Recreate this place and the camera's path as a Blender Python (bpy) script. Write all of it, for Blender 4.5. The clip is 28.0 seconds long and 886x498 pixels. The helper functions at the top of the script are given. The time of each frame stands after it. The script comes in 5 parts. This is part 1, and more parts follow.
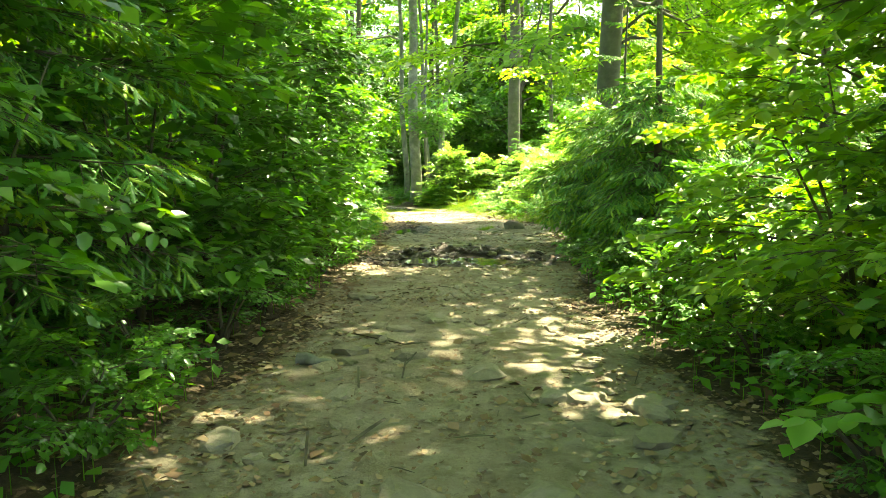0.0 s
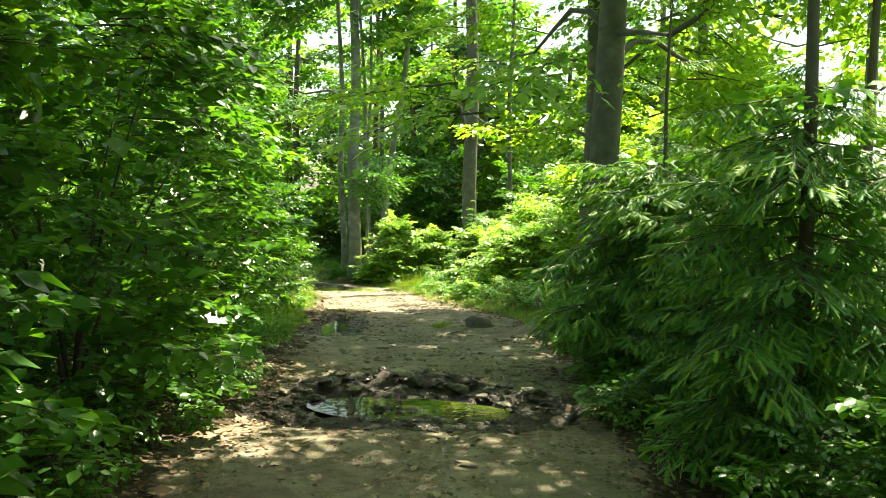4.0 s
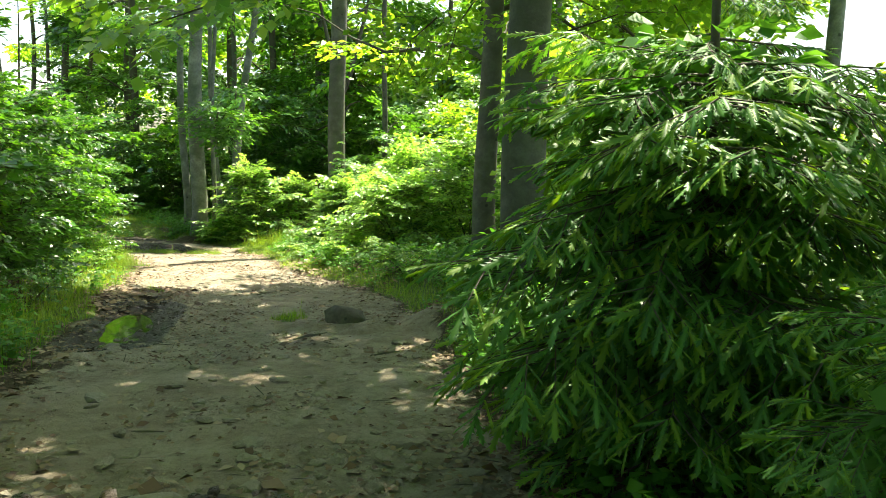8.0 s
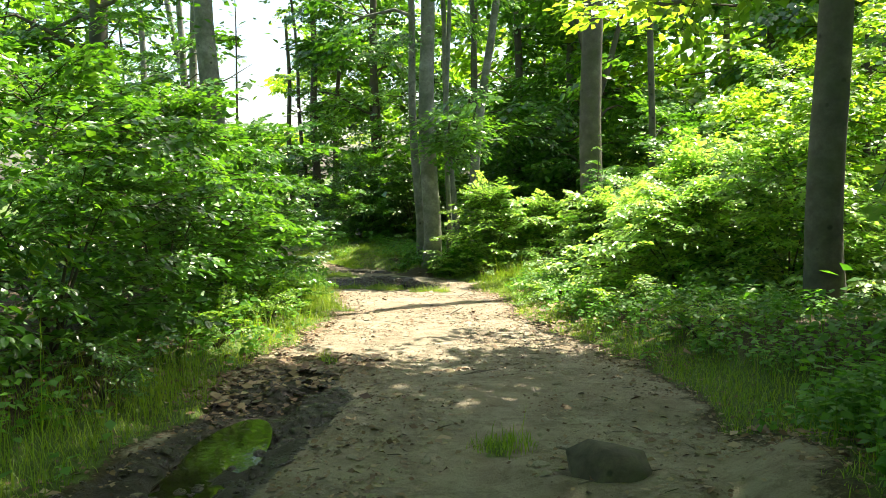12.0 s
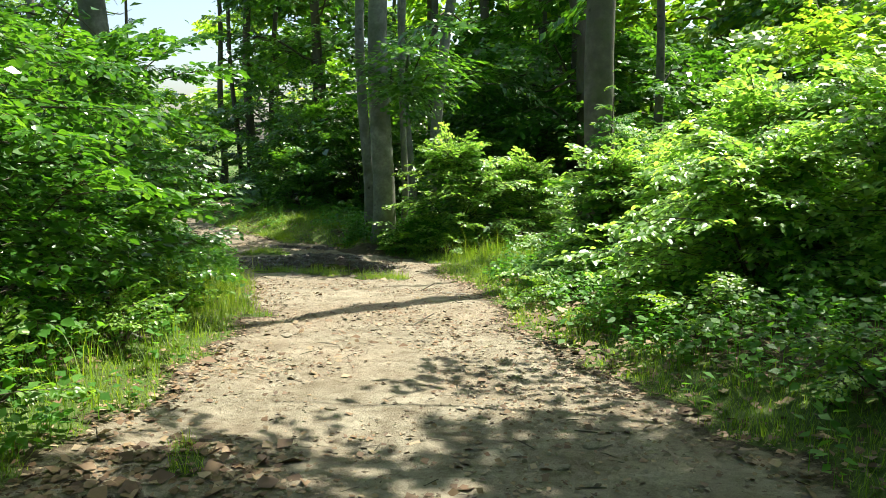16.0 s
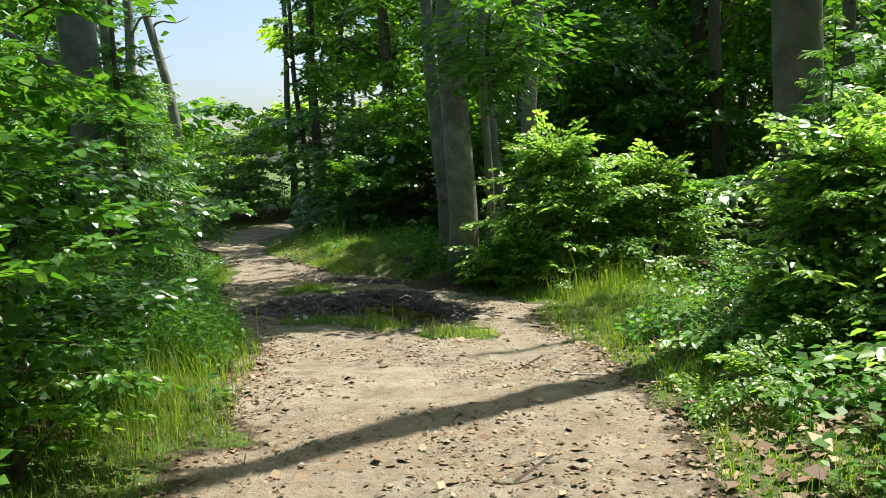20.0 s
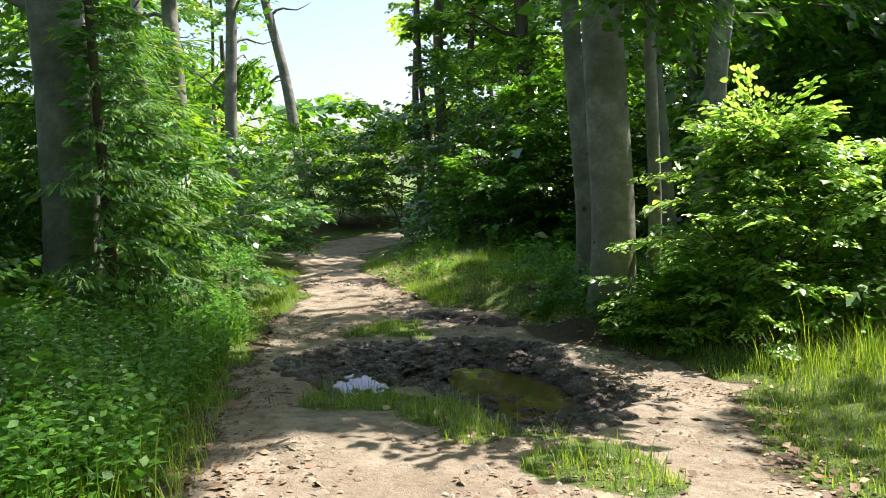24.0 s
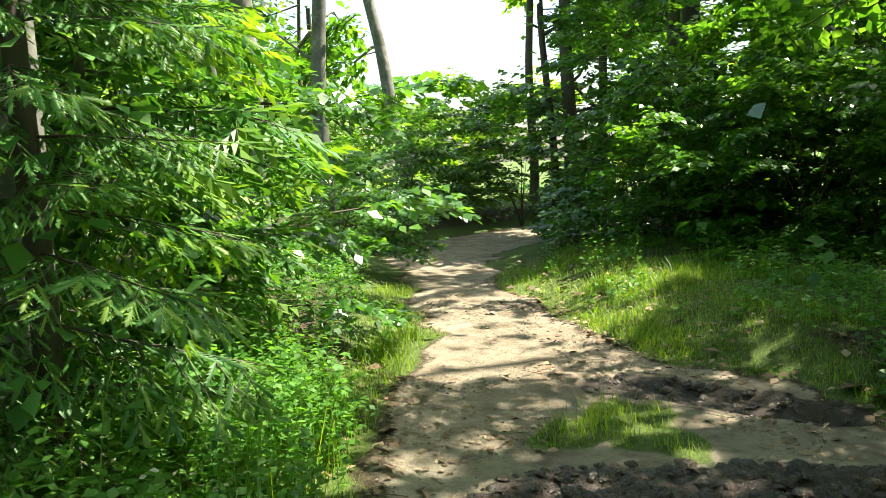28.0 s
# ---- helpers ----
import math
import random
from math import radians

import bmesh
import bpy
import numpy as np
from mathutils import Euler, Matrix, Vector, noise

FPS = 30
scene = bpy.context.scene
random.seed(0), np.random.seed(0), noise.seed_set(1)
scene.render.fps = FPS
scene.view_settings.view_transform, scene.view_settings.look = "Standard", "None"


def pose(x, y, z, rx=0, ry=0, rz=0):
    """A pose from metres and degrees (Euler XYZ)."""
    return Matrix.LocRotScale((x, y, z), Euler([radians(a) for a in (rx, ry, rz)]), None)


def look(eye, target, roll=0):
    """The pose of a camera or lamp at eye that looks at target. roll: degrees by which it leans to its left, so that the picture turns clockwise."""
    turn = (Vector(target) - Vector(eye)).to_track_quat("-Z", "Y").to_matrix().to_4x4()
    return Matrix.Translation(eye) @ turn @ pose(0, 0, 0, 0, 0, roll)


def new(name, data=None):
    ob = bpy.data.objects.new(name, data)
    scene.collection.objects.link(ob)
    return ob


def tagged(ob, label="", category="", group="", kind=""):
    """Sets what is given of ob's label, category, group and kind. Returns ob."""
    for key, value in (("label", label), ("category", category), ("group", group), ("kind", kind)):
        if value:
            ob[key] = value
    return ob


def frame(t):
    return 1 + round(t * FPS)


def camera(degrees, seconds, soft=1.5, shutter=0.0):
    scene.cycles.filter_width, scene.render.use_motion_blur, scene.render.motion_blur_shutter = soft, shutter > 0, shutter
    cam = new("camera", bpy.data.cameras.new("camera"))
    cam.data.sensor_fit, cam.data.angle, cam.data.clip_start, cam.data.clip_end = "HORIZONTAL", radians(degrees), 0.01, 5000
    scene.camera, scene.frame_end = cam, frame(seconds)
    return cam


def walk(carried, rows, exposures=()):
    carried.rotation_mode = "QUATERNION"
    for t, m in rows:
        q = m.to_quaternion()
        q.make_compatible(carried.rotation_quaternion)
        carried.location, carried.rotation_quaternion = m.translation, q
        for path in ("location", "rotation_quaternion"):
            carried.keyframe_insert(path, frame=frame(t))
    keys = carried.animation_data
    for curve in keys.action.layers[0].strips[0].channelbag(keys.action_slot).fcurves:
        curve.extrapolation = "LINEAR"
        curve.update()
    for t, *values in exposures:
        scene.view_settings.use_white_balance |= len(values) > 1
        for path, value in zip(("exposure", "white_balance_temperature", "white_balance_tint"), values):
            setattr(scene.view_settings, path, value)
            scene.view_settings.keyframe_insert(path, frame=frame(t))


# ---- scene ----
cam = camera(57.3, 28.0, soft=0.85)
METRES, EYE = 32.0, 1.5
ROWS = [
    (0.0, 0.0, 0.0, 0.0, -0.04, -8.3, 0.29),
    (0.5, -0.0022, 0.0172, 0.0, -0.24, -7.3, -0.12),
    (1.0, -0.005, 0.0351, -0.0006, -0.28, -6.31, -0.83),
    (1.5, -0.0085, 0.0542, -0.001, -1.04, -5.5, -1.5),
    (2.0, -0.0088, 0.0717, -0.0019, -1.68, -4.82, -1.5),
    (2.5, -0.0083, 0.0887, -0.0028, -2.2, -3.88, -1.3),
    (3.0, -0.0091, 0.1068, -0.0004, -2.71, -2.96, -1.65),
    (3.5, -0.0042, 0.1255, -0.0019, -3.43, -2.99, -1.37),
    (5.5, 0.0042, 0.1947, -0.0029, -5.54, -5.75, -1.61),
    (6.0, 0.0065, 0.2095, -0.0026, -6.65, -6.02, -1.82),
    (6.5, 0.0096, 0.2269, -0.0028, -8.0, -6.48, -2.16),
    (7.0, 0.0108, 0.2441, -0.0037, -9.76, -6.97, -2.16),
    (7.5, 0.0161, 0.2622, -0.0056, -11.69, -6.84, -1.91),
    (8.0, 0.0192, 0.2794, -0.0071, -12.86, -6.84, -1.53),
    (8.5, 0.0221, 0.2956, -0.0062, -13.22, -7.1, -1.51),
    (9.0, 0.0267, 0.3126, -0.0074, -12.57, -7.44, -1.57),
    (9.5, 0.0298, 0.3298, -0.0094, -10.05, -7.52, -1.7),
    (10.0, 0.0334, 0.3467, -0.0113, -6.44, -6.99, -1.51),
    (10.5, 0.0347, 0.3662, -0.0137, -2.07, -5.97, -1.03),
    (11.0, 0.0327, 0.3857, -0.013, 1.29, -4.8, -0.61),
    (11.5, 0.0339, 0.4063, -0.0148, 3.65, -4.82, 0.27),
    (12.0, 0.0337, 0.4266, -0.016, 4.91, -5.34, 0.68),
    (12.5, 0.0368, 0.4418, -0.0166, 5.36, -5.82, 0.89),
    (14.5, 0.0272, 0.5104, -0.0212, 2.33, -7.28, -0.27),
    (15.0, 0.0241, 0.5255, -0.0218, 1.72, -7.31, -0.53),
    (15.5, 0.0212, 0.5427, -0.0229, 1.71, -7.47, -0.31),
    (16.0, 0.0174, 0.5603, -0.0243, 1.27, -7.82, -0.13),
    (16.5, 0.0157, 0.5761, -0.0265, 1.2, -8.01, 0.29),
    (17.0, 0.0135, 0.5917, -0.0278, 1.33, -8.29, 1.06),
    (17.5, 0.0124, 0.6087, -0.027, 1.28, -8.39, 1.22),
    (18.0, 0.0137, 0.6267, -0.0284, 1.16, -8.46, 1.01),
    (18.5, 0.0122, 0.6445, -0.0308, 1.67, -7.88, 0.74),
    (19.0, 0.0106, 0.6624, -0.0324, 3.58, -7.08, 1.3),
    (19.5, 0.0094, 0.6807, -0.0335, 5.71, -6.89, 1.92),
    (20.0, 0.0086, 0.699, -0.0333, 7.24, -6.78, 2.18),
    (20.5, 0.0101, 0.7181, -0.0354, 8.54, -6.33, 2.43),
    (22.5, 0.0111, 0.7846, -0.0386, 11.93, -5.67, 2.07),
    (23.0, 0.0063, 0.8036, -0.0404, 14.17, -5.65, 2.22),
    (23.5, 0.0001, 0.8207, -0.0426, 15.86, -5.65, 1.93),
    (24.0, -0.0072, 0.837, -0.043, 17.47, -5.8, 1.56),
    (24.5, -0.0166, 0.8535, -0.0443, 19.42, -5.69, 1.26),
    (25.0, -0.0291, 0.8674, -0.0447, 20.92, -5.14, 1.25),
    (25.5, -0.0401, 0.8838, -0.0458, 22.08, -4.87, 1.64),
    (26.0, -0.0508, 0.898, -0.0472, 22.56, -4.86, 1.95),
    (26.5, -0.0605, 0.9125, -0.0473, 22.84, -5.13, 2.2),
    (27.0, -0.0685, 0.9298, -0.0485, 23.37, -5.63, 2.21),
    (27.5, -0.0787, 0.9457, -0.0491, 23.75, -5.96, 2.28),
    (28.0, -0.0865, 0.9631, -0.0499, 23.42, -6.18, 2.22),
]
EXPOSURES = [(0.0, 3.1, 8200, -5), (1.2, 2.65, 8100, -4), (3.0, 2.27, 7600, 0), (7.5, 2.1, 7000, 5), (9.0, 2.05, 6800, 5), (12.0, 1.92, 6900, 8), (15.0, 1.5, 6400, 6), (17.0, 1.28, 6350, 7), (20.0, 1.1, 6250, 10), (23.0, 1.38, 6200, 22), (25.5, 1.75, 6500, 15), (28.0, 1.95, 6700, 9)]
walk(cam, [(t, pose(0, 0, EYE) @ pose(METRES * x, METRES * y, METRES * z, 90 + pitch, roll, yaw)) for t, x, y, z, yaw, pitch, roll in ROWS], EXPOSURES)

# ---- light: a high sun ahead and to the right, and the sky ----
SUN_AZIMUTH, SUN_ELEVATION = radians(44), radians(62)
SUN = Vector((math.sin(SUN_AZIMUTH) * math.cos(SUN_ELEVATION), math.cos(SUN_AZIMUTH) * math.cos(SUN_ELEVATION), math.sin(SUN_ELEVATION)))
world = bpy.data.worlds.new("sky")
scene.world = world
world.use_nodes = True
sky = world.node_tree.nodes.new("ShaderNodeTexSky")
sky.sky_type, sky.sun_disc = "NISHITA", False
sky.sun_elevation, sky.sun_rotation = SUN_ELEVATION, SUN_AZIMUTH
sky.dust_density, sky.air_density = 2.5, 1.0
back = world.node_tree.nodes["Background"]
back.inputs["Strength"].default_value = 0.095
world.node_tree.links.new(sky.outputs[0], back.inputs[0])
sun = new("sun", bpy.data.lights.new("sun", "SUN"))
sun.data.energy, sun.data.angle, sun.data.color = 4.6, radians(0.6), (1.0, 0.93, 0.8)
sun.matrix_world = look(SUN * 60, (0, 0, 0))


# ---- materials ----
class Nodes:
    """A short hand for node trees."""

    def __init__(self, name):
        self.m = bpy.data.materials.new(name)
        self.m.use_nodes = True
        self.t = self.m.node_tree
        self.out = self.t.nodes["Material Output"]
        self.bsdf = self.t.nodes["Principled BSDF"]

    def n(self, kind, **values):
        node = self.t.nodes.new("ShaderNode" + kind)
        for k, v in values.items():
            node.inputs[k.replace("_", " ")].default_value = v
        return node

    def link(self, a, b):
        self.t.links.new(a, b)

    def where(self):
        return self.n("TexCoord").outputs["Object"]

    def noise(self, scale, detail=4.0, rough=0.6, at=None):
        node = self.n("TexNoise", Scale=scale, Detail=detail, Roughness=rough)
        self.link(at if at else self.n("NewGeometry").outputs["Position"], node.inputs["Vector"])
        return node.outputs["Fac"]

    def ramp(self, fac, *stops):
        node = self.n("ValToRGB")
        e = node.color_ramp.elements
        while len(e) < len(stops):
            e.new(0.5)
        for k, (p, c) in zip(e, stops):
            k.position, k.color = p, (*c, 1)
        self.link(fac, node.inputs[0])
        return node.outputs[0]

    def mix(self, fac, a, b, mode="MIX"):
        node = self.t.nodes.new("ShaderNodeMix")
        node.data_type, node.blend_type = "RGBA", mode
        for v, i in ((fac, 0), (a, 6), (b, 7)):
            if hasattr(v, "links"):
                self.link(v, node.inputs[i])
            else:
                node.inputs[i].default_value = v if i == 0 else (*v, 1)
        return node.outputs[2]

    def math(self, op, a, b=0.0, clamp=False):
        node = self.t.nodes.new("ShaderNodeMath")
        node.operation, node.use_clamp = op, clamp
        for v, i in ((a, 0), (b, 1)):
            if hasattr(v, "links"):
                self.link(v, node.inputs[i])
            else:
                node.inputs[i].default_value = v
        return node.outputs[0]

    def bump(self, height, strength, distance):
        node = self.n("Bump", Strength=strength, Distance=distance)
        self.link(height, node.inputs["Height"])
        self.link(node.outputs[0], self.bsdf.inputs["Normal"])
        return node.outputs[0]


def leaf_material(name, dark, mid, light, through_light, gloss=0.34, share=0.5, shine=0.75):
    """Leaves: a soft sheen above, light shining through them, each leaf and each branch of its own shade."""
    k = Nodes(name)
    each = k.n("NewGeometry").outputs["Random Per Island"]
    branch = k.n("ObjectInfo").outputs["Random"]
    patch = k.noise(0.7, 2.0)
    fac = k.math("ADD", k.math("MULTIPLY", each, 0.55), k.math("ADD", k.math("MULTIPLY", branch, 0.3), k.math("MULTIPLY", patch, 0.25)))
    col = k.ramp(fac, (0.12, dark), (0.55, mid), (0.95, light))
    k.link(col, k.bsdf.inputs["Base Color"])
    k.bsdf.inputs["Roughness"].default_value = gloss
    k.bsdf.inputs["Specular IOR Level"].default_value = shine
    tl = k.n("BsdfTranslucent")
    k.link(k.mix(1.0, col, through_light, "MULTIPLY"), tl.inputs[0])
    mixer = k.n("MixShader", Fac=share)
    k.link(k.bsdf.outputs[0], mixer.inputs[1])
    k.link(tl.outputs[0], mixer.inputs[2])
    k.link(mixer.outputs[0], k.out.inputs[0])
    return k.m


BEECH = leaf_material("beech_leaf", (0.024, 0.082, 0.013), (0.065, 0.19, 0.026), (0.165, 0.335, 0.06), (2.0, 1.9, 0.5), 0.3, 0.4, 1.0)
# Lighter copies of the beech leaf: sunlight and glow are put into the colour.
LIGHT = leaf_material("lighter_leaf", (0.06, 0.16, 0.022), (0.15, 0.3, 0.045), (0.32, 0.46, 0.09), (2.1, 1.9, 0.55), 0.42, 0.5, 0.8)
SUNLIT_LEAF = leaf_material("sunlit_beech_leaf", (0.08, 0.19, 0.04), (0.2, 0.36, 0.1), (0.4, 0.54, 0.2), (2.1, 2.0, 0.75), 0.33, 0.5, 1.0)
SPRUCE = leaf_material("spruce_needle", (0.034, 0.12, 0.024), (0.082, 0.225, 0.045), (0.15, 0.34, 0.07), (1.7, 1.7, 0.5), 0.5, 0.32, 0.4)
SPRUCE_TIP = leaf_material("spruce_new_growth", (0.07, 0.17, 0.025), (0.16, 0.3, 0.04), (0.28, 0.42, 0.06), (1.8, 1.8, 0.4), 0.5, 0.35, 0.4)
HERB = leaf_material("herb_leaf", (0.03, 0.105, 0.018), (0.072, 0.205, 0.03), (0.145, 0.31, 0.05), (2.0, 2.0, 0.7), 0.5, 0.45, 0.4)
GRASS = leaf_material("grass_blade", (0.07, 0.15, 0.016), (0.15, 0.26, 0.026), (0.28, 0.36, 0.06), (2.0, 1.9, 0.6), 0.5, 0.45)
FLOWER = leaf_material("cream_flower", (0.5, 0.48, 0.3), (0.6, 0.58, 0.4), (0.7, 0.68, 0.5), (1.0, 1.0, 0.9))


def bark_material(name, a, b, c, bands):
    """Bark with cloudy patches, scars across the trunk, moss and lichen."""
    k = Nodes(name)
    at = k.where()
    squash = k.n("Mapping")
    squash.inputs["Scale"].default_value = (1, 1, bands)
    k.link(at, squash.inputs[0])
    n1 = k.noise(2.6, 6, 0.65, squash.outputs[0])
    n2 = k.noise(16, 5, 0.7, squash.outputs[0])
    n3 = k.noise(1.3, 4, 0.6, at)
    scar = k.n("TexVoronoi", Scale=3.2)
    k.link(squash.outputs[0], scar.inputs["Vector"])
    col = k.ramp(n1, (0.3, a), (0.5, b), (0.7, c))
    col = k.mix(k.ramp(n2, (0.32, (0.38, 0.38, 0.38)), (0.58, (0, 0, 0))), col, (0.05, 0.05, 0.038))
    col = k.mix(k.ramp(k.math("ADD", scar.outputs["Distance"], k.math("MULTIPLY", n2, 0.12)), (0.12, (0.85, 0.85, 0.85)), (0.2, (0, 0, 0))), col, (0.025, 0.022, 0.018))
    col = k.mix(k.ramp(n3, (0.5, (0, 0, 0)), (0.66, (0.6, 0.6, 0.6))), col, (0.07, 0.09, 0.035))
    k.link(col, k.bsdf.inputs["Base Color"])
    k.bsdf.inputs["Roughness"].default_value = 0.85
    k.bump(k.math("ADD", n1, k.math("ADD", k.math("MULTIPLY", n2, 0.6), scar.outputs["Distance"])), 0.4, 0.03)
    return k.m


BARK = bark_material("beech_bark", (0.12, 0.122, 0.1), (0.205, 0.205, 0.175), (0.34, 0.335, 0.295), 1.1)
# Darker copy of BARK: the shaded side of the trunks is put into the colour.
SHADED_BARK = bark_material("shaded_beech_bark", (0.06, 0.055, 0.042), (0.105, 0.098, 0.078), (0.17, 0.16, 0.13), 1.1)
DARK_BARK = bark_material("brown_bark", (0.05, 0.04, 0.03), (0.09, 0.07, 0.05), (0.15, 0.125, 0.1), 0.35)
TWIG = bark_material("twig_bark", (0.05, 0.04, 0.025), (0.08, 0.065, 0.04), (0.13, 0.11, 0.08), 1)


def ground_material():
    """Trodden sandy earth, wet mud, mossy turf and leaf mould, told apart by the sheet's own zones."""
    k = Nodes("forest_ground")
    zone = k.n("Attribute")
    zone.attribute_name = "zone"
    parts = k.n("SeparateColor")
    k.link(zone.outputs["Color"], parts.inputs[0])
    path, mud, turf = parts.outputs[0], parts.outputs[1], parts.outputs[2]
    big, mid, fine, grit = k.noise(0.5, 3), k.noise(3.0, 6, 0.65), k.noise(22, 6, 0.7), k.noise(90, 4, 0.7)
    worn, patchy = k.noise(1.1, 5, 0.7), k.noise(7.5, 6, 0.72)
    earth = k.ramp(mid, (0.3, (0.17, 0.14, 0.092)), (0.5, (0.265, 0.234, 0.168)), (0.68, (0.365, 0.328, 0.245)))
    earth = k.mix(k.ramp(patchy, (0.36, (0.8, 0.8, 0.8)), (0.52, (0, 0, 0))), earth, (0.135, 0.107, 0.068))
    earth = k.mix(k.ramp(worn, (0.5, (0, 0, 0)), (0.66, (0.65, 0.65, 0.65))), earth, (0.40, 0.345, 0.255))
    earth = k.mix(k.ramp(big, (0.4, (0, 0, 0)), (0.7, (0.5, 0.5, 0.5))), earth, (0.27, 0.2, 0.135))
    earth = k.mix(k.ramp(fine, (0.3, (0.45, 0.45, 0.45)), (0.42, (0, 0, 0))), earth, (0.085, 0.068, 0.045))
    earth = k.mix(k.ramp(grit, (0.64, (0, 0, 0)), (0.78, (0.5, 0.5, 0.5))), earth, (0.43, 0.38, 0.29))
    mould = k.ramp(fine, (0.3, (0.035, 0.026, 0.015)), (0.55, (0.075, 0.055, 0.03)), (0.75, (0.16, 0.12, 0.06)))
    sod = k.ramp(fine, (0.3, (0.05, 0.075, 0.016)), (0.6, (0.10, 0.155, 0.03)), (0.8, (0.17, 0.2, 0.06)))
    wet = k.ramp(fine, (0.3, (0.018, 0.013, 0.009)), (0.6, (0.048, 0.035, 0.024)), (0.8, (0.085, 0.065, 0.046)))
    ragged = k.math("SUBTRACT", k.math("ADD", k.math("MULTIPLY", fine, 0.8), k.math("MULTIPLY", mid, 0.5)), 0.65)

    def sharpen(mask):
        return k.ramp(k.math("ADD", mask, ragged), (0.38, (0, 0, 0)), (0.62, (1, 1, 1)))

    col = k.mix(sharpen(path), mould, earth)
    col = k.mix(sharpen(turf), col, sod)
    wetness = sharpen(mud)
    col = k.mix(wetness, col, wet)
    k.link(col, k.bsdf.inputs["Base Color"])
    k.link(k.ramp(wetness, (0, (0.92, 0.92, 0.92)), (1, (0.5, 0.5, 0.5))), k.bsdf.inputs["Roughness"])
    k.bsdf.inputs["Specular IOR Level"].default_value = 0.35
    k.bump(k.math("ADD", k.math("ADD", mid, k.math("MULTIPLY", fine, 0.6)), k.math("MULTIPLY", grit, 0.35)), 0.9, 0.05)
    return k.m


GROUND = ground_material()


def stone_material():
    k = Nodes("grey_stone")
    at = k.where()
    n1, n2 = k.noise(5, 6, 0.7, at), k.noise(40, 4, 0.7, at)
    tint = k.n("ObjectInfo").outputs["Random"]
    col = k.ramp(k.math("ADD", k.math("MULTIPLY", n1, 0.7), k.math("MULTIPLY", tint, 0.3)), (0.3, (0.2, 0.175, 0.125)), (0.55, (0.3, 0.265, 0.19)), (0.75, (0.4, 0.36, 0.28)))
    col = k.mix(k.math("MULTIPLY", n2, 0.4), col, (0.14, 0.11, 0.075))
    k.link(col, k.bsdf.inputs["Base Color"])
    k.bsdf.inputs["Roughness"].default_value = 0.85
    k.bump(k.math("ADD", n1, n2), 0.6, 0.02)
    return k.m


STONE = stone_material()


def litter_material():
    k = Nodes("dry_leaf")
    each = k.n("NewGeometry").outputs["Random Per Island"]
    col = k.ramp(each, (0.0, (0.09, 0.05, 0.025)), (0.4, (0.19, 0.11, 0.055)), (0.75, (0.32, 0.22, 0.12)), (1.0, (0.42, 0.33, 0.2)))
    k.link(k.mix(k.math("MULTIPLY", k.noise(60), 0.5), col, (0.06, 0.04, 0.02)), k.bsdf.inputs["Base Color"])
    k.bsdf.inputs["Roughness"].default_value = 0.7
    return k.m


LITTER = litter_material()


def clod_material():
    k = Nodes("dry_earth")
    each = k.n("NewGeometry").outputs["Random Per Island"]
    col = k.ramp(each, (0.0, (0.09, 0.07, 0.045)), (0.5, (0.2, 0.165, 0.11)), (1.0, (0.33, 0.285, 0.2)))
    k.link(k.mix(k.math("MULTIPLY", k.noise(45), 0.5), col, (0.1, 0.08, 0.05)), k.bsdf.inputs["Base Color"])
    k.bsdf.inputs["Roughness"].default_value = 0.95
    return k.m


CLOD = clod_material()


def mud_material():
    k = Nodes("wet_mud")
    n1, n2 = k.noise(9, 5, 0.7), k.noise(50, 4, 0.7)
    k.link(k.ramp(n1, (0.3, (0.018, 0.013, 0.008)), (0.6, (0.05, 0.035, 0.023)), (0.8, (0.1, 0.075, 0.05))), k.bsdf.inputs["Base Color"])
    k.link(k.ramp(n2, (0.38, (0.12, 0.12, 0.12)), (0.62, (0.6, 0.6, 0.6))), k.bsdf.inputs["Roughness"])
    k.bump(k.math("ADD", n1, n2), 0.8, 0.02)
    return k.m


MUD = mud_material()


def water_material(name, dark, light):
    k = Nodes(name)
    b = k.bsdf.inputs
    b["Roughness"].default_value = 0.03
    b["IOR"].default_value = 1.33
    b["Specular IOR Level"].default_value = 0.5
    k.link(k.ramp(k.noise(4, 4), (0.35, dark), (0.7, light)), b["Base Color"])
    k.bump(k.noise(9, 2), 0.06, 0.02)
    return k.m


WATER = water_material("puddle_water", (0.05, 0.034, 0.015), (0.14, 0.092, 0.038))
DARK_WATER = water_material("dark_puddle_water", (0.014, 0.013, 0.007), (0.04, 0.036, 0.016))


# ---- mesh helpers ----
def mesh_of(name, verts, groups, materials, smooth=False):
    """A mesh from an array of corners and groups of (faces of one size, material index)."""
    me = bpy.data.meshes.new(name)
    groups = [(np.asarray(f, np.int32), m) for f, m in groups if len(f)]
    loops = np.concatenate([f.ravel() for f, _ in groups])
    sizes = np.concatenate([np.full(len(f), f.shape[1], np.int32) for f, _ in groups])
    mats = np.concatenate([np.full(len(f), m, np.int32) for f, m in groups])
    me.vertices.add(len(verts))
    me.vertices.foreach_set("co", np.asarray(verts, np.float32).ravel())
    me.loops.add(len(loops))
    me.loops.foreach_set("vertex_index", loops)
    me.polygons.add(len(sizes))
    me.polygons.foreach_set("loop_start", np.concatenate([[0], np.cumsum(sizes)[:-1]]).astype(np.int32))
    me.polygons.foreach_set("loop_total", sizes)
    me.polygons.foreach_set("material_index", mats)
    if smooth:
        me.polygons.foreach_set("use_smooth", np.ones(len(sizes), bool))
    for m in materials:
        me.materials.append(m)
    me.update(calc_edges=True)
    return me


